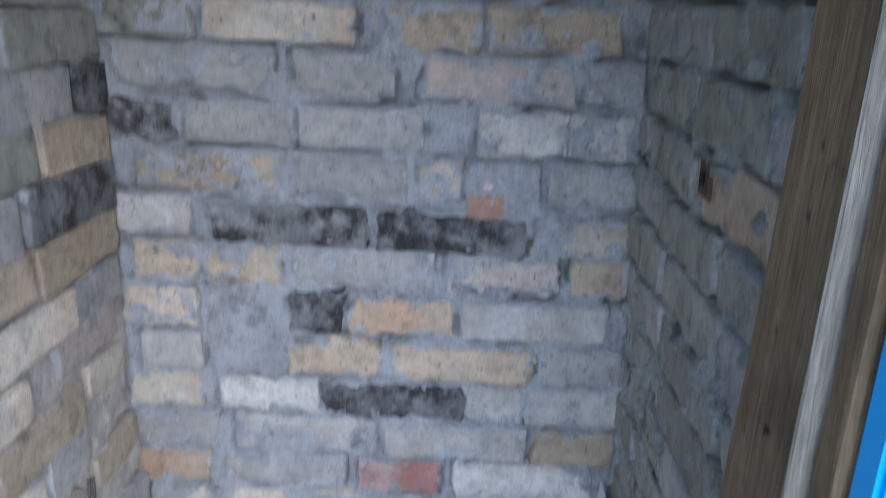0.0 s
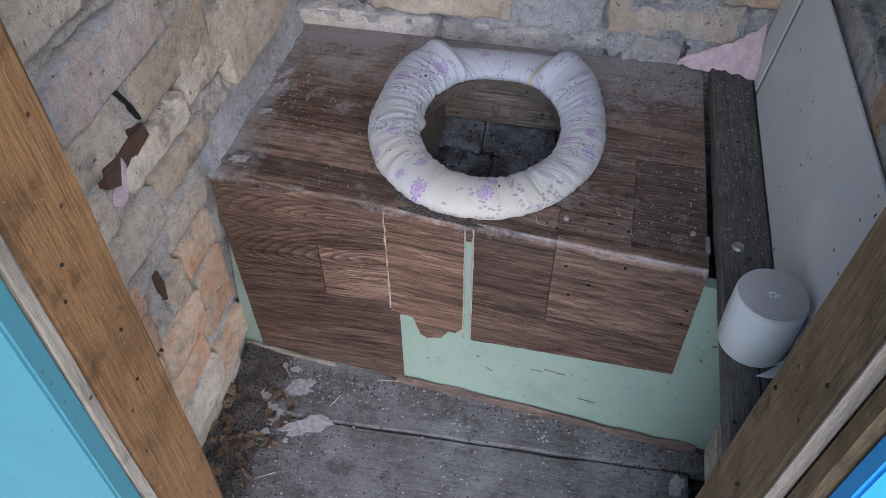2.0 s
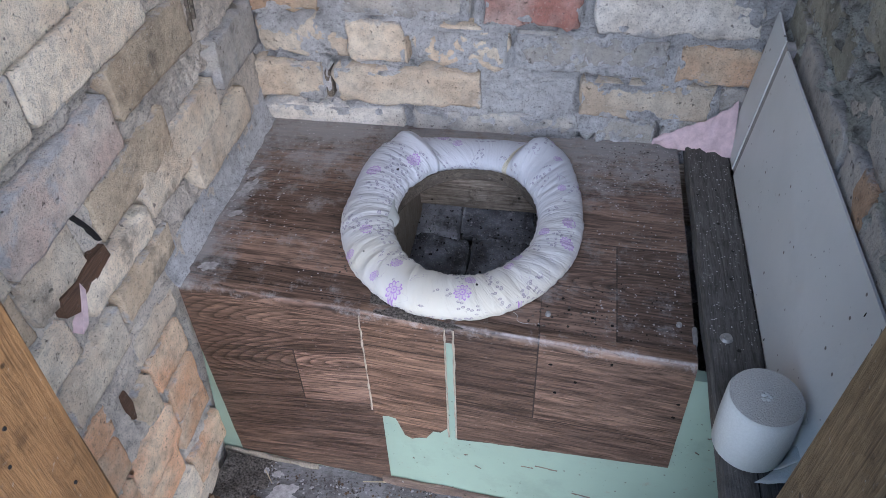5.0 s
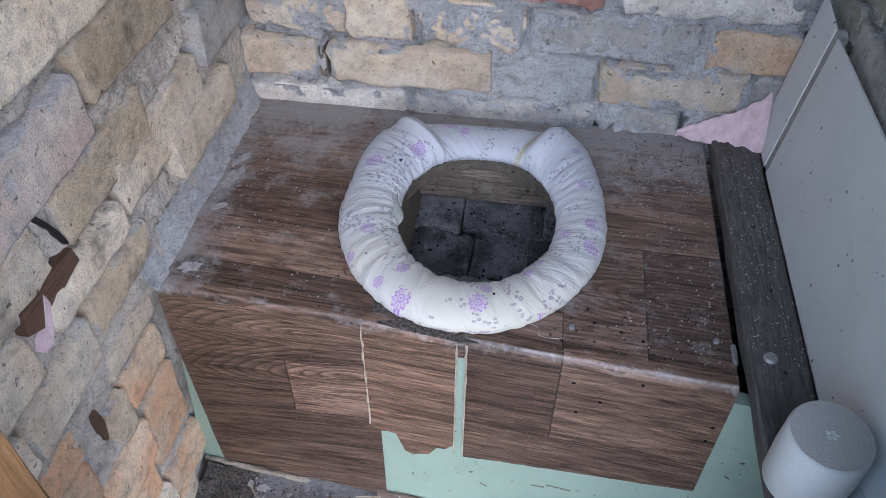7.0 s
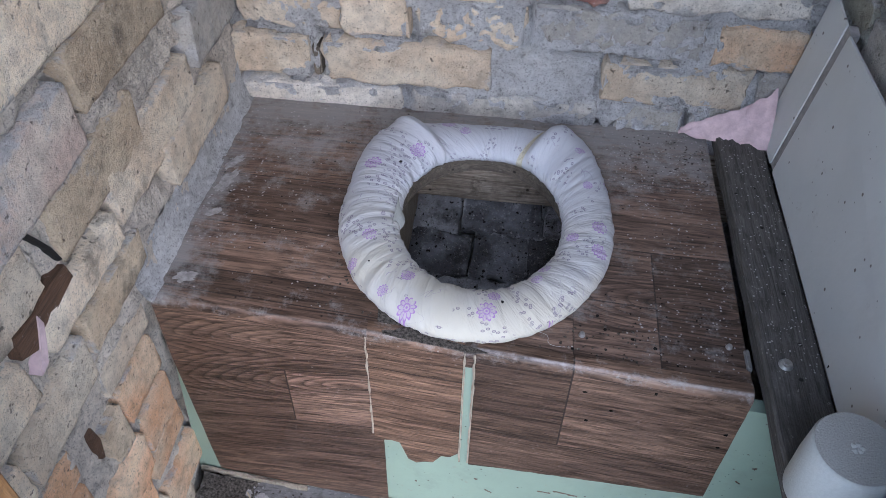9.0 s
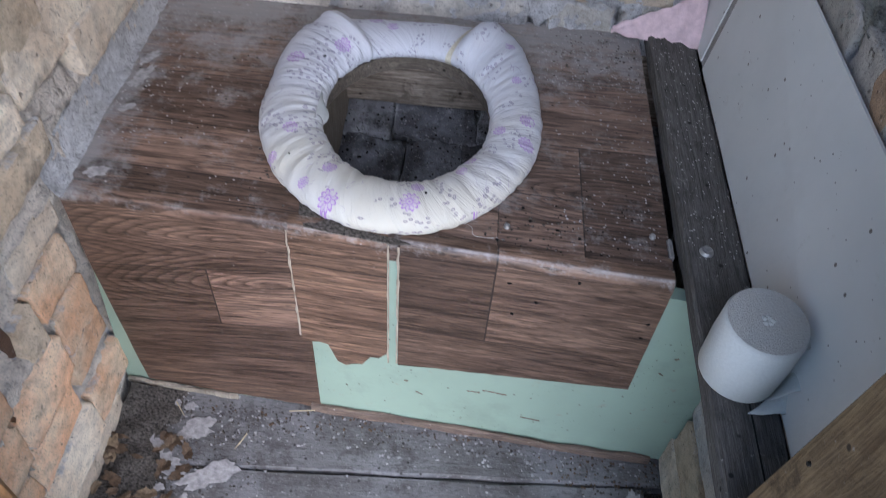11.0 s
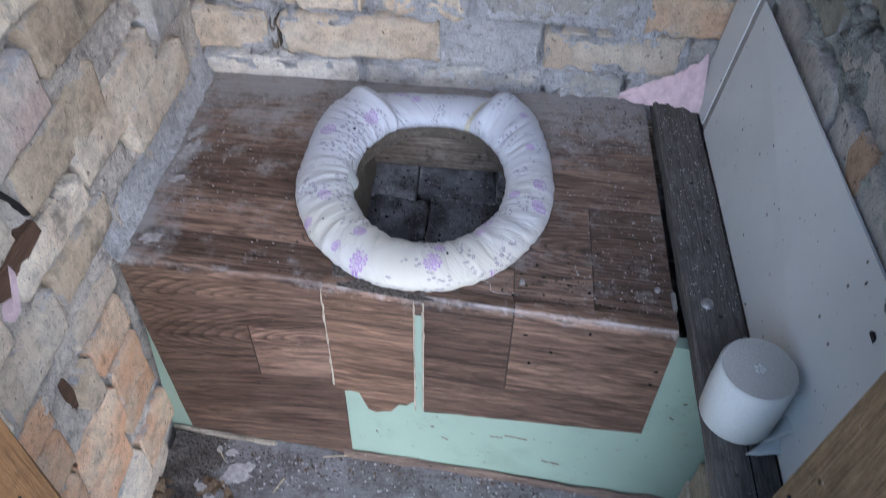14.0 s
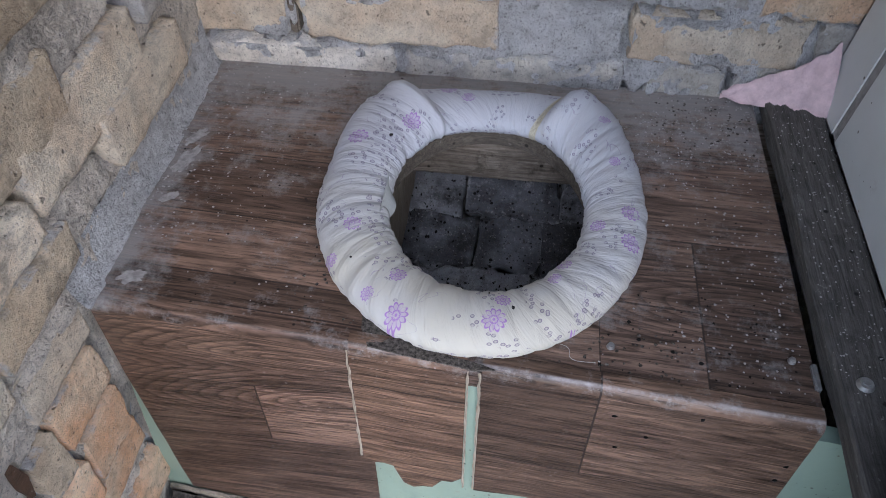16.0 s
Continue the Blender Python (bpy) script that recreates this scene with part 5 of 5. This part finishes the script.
flake(-0.53, 0.765, 0.02, 0.014, 60, 15)
flake(-0.46, 0.73, 0.012, 0.008, 50, 16)
flake(-0.49, 0.875, 0.02, 0.014, 10, 17)
flake(-0.515, 0.88, 0.018, 0.012, -30, 18)


def straw(x, y, length, turn):
    bm = bmesh.new()
    bmesh.ops.create_cone(bm, cap_ends=True, segments=6, radius1=0.0011, radius2=0.0007, depth=length)
    return tagged(part("straw", bm, M_STRAW, None, "", False, pose(x, y, 0.003, 90, 0, turn)), "dry broken straw on the floor boards", "straw", "straws on the floor")


for x, y, l, a in ((-0.398, 0.823, 0.03, -25), (-0.505, 0.868, 0.03, 40), (-0.52, 0.62, 0.05, -50), (-0.50, 0.60, 0.04, 30), (-0.47, 0.66, 0.035, -60), (-0.31, 0.885, 0.05, -82)):
    straw(x, y, l, a)


def nail(x, y, z, turn, parent):
    bm = bmesh.new()
    bmesh.ops.create_cone(bm, cap_ends=True, segments=10, radius1=0.0022, radius2=0.0018, depth=0.002)
    return part("nail_hole", bm, M_DARK, parent, "", False, pose(x, y, z, 0, turn, 0))


for y, z in ((0.475, 0.74), (0.46, 0.71), (0.50, 0.62), (0.49, 0.55), (0.47, 0.90), (0.505, 0.98), (0.46, 1.1)):
    nail(JL + 0.001, y, z, 90, frame_l)
for y, z in ((0.55, 0.50), (0.59, 0.62), (0.53, 0.72), (0.58, 0.86), (0.56, 1.05), (0.55, 1.28)):
    nail(JR - 0.001 + 0.030 * (z - 0.6), y - 0.03 - 0.040 * (z - 0.6), z, -90, frame_l)
MARKS = [(0.874, 0.070, 4.0), (0.762, 0.200, 4.0), (0.696, 0.204, 4.5), (0.844, 0.131, 2.4), (0.736, 0.114, 4.0), (0.685, 0.120, 4.5), (0.680, 0.134, 3.5), (0.690, 0.136, 2.5),
         (0.857, 0.166, 2.5), (0.980, 0.108, 1.4), (0.893, 0.006, 3.0), (0.808, 0.159, 1.5), (0.757, 0.186, 1.8), (0.809, 0.071, 1.8), (1.10, 0.10, 2.0), (1.02, 0.18, 1.5)]
for k, (u, v, r) in enumerate(MARKS):
    bm = bmesh.new()
    blob(bm, 0, 0, 0, r * 0.001, 0.3, random.Random(k + 300))
    for q in bm.verts:
        q.co.y *= 0.55
    part("speck", bm, M_DARK, panel, "", False, pose(0.2338 + (0.11 + 0.10 * (1.25 - u)) * v, u, BENCH + 0.021 + v, 0, -84, 0))
bm = bmesh.new()
bmesh.ops.create_cone(bm, cap_ends=True, segments=16, radius1=0.006, radius2=0.005, depth=0.002)
part("bolt_hole", bm, M_DARK, panel, "black bolt hole", False, pose(0.2335 + (0.11 + 0.10 * 0.539) * 0.184, 0.711, BENCH + 0.205, 0, 80, 0))
bracket = tagged(part("metal_clip", box(0.1525, 0.1585, 0.895, 0.925, BENCH - 0.03, BENCH + 0.004, 0.0015), M_STEEL), "small bright metal clip between plank and bench", "clip")

# bare dirty board where the linoleum is torn away before the seat
bm = prism([(-0.292, 0.950), (-0.268, 0.925), (-0.240, 0.905), (-0.200, 0.893), (-0.165, 0.886), (-0.150, 0.881), (-0.170, 0.878), (-0.210, 0.884), (-0.245, 0.888), (-0.278, 0.894), (-0.288, 0.915)], lambda u, v, w: (u, v, BENCH + 0.0022 - w), 0.002)
part("torn_patch", bm, M_DIRT, bench, "dark dirty gap in the linoleum")
for x, y in ((-0.039, 0.923), (0.136, 0.927)):
    screw(x, y, BENCH + 0.0005, 0.0042, bench, "nail_head")
for k, (x, y) in enumerate(((-0.011, 0.934), (0.021, 0.923), (0.048, 0.913), (-0.02, 0.955), (-0.05, 0.90))):
    bm = bmesh.new()
    blob(bm, 0, 0, 0, 0.0027, 0.2, random.Random(k + 70))
    part("knock", bm, M_DARK, bench, "", False, pose(x, y, BENCH + 0.0018))
for k, (x, z) in enumerate(((-0.03, 0.40), (0.006, 0.37), (0.145, 0.36), (0.143, 0.33), (-0.02, 0.34), (0.05, 0.42))):
    bm = bmesh.new()
    blob(bm, 0, 0, 0, 0.0030, 0.25, random.Random(k + 170))
    part("knock", bm, M_DARK, bench, "", False, pose(x, front_y(x) - 0.0048, z, 90, 0, 0))

# scratches in the mint paint
for k, (x, z, w, tilt) in enumerate(((-0.02, 0.135, 0.035, 4), (-0.05, 0.128, 0.02, -3), (-0.13, 0.10, 0.012, 30), (0.04, 0.075, 0.03, 6), (-0.15, 0.13, 0.006, -8), (0.19, 0.25, 0.008, 40), (0.20, 0.29, 0.006, -20), (-0.24, 0.09, 0.004, 50))):
    part("scratch", rough_board(-w / 2, w / 2, -0.0006, 0.0006, -0.0007, 0.0007, 0, 0.0012, 14, k + 0.5), M_BASE, bench, "", False, pose(x, front_y(x) - 0.0003, z, 0, tilt, -4.3))
bm = bmesh.new()
for k in range(5):
    blob(bm, 0.004 * math.cos(k * 1.3), 0.004 * math.sin(k * 1.3), RH + 0.0006, 0.0035, 0.45, random.Random(k))
part("fold", bm, M_PAPER, roll, "", False).matrix_world = pose(RX, RY, BENCH + 0.021)
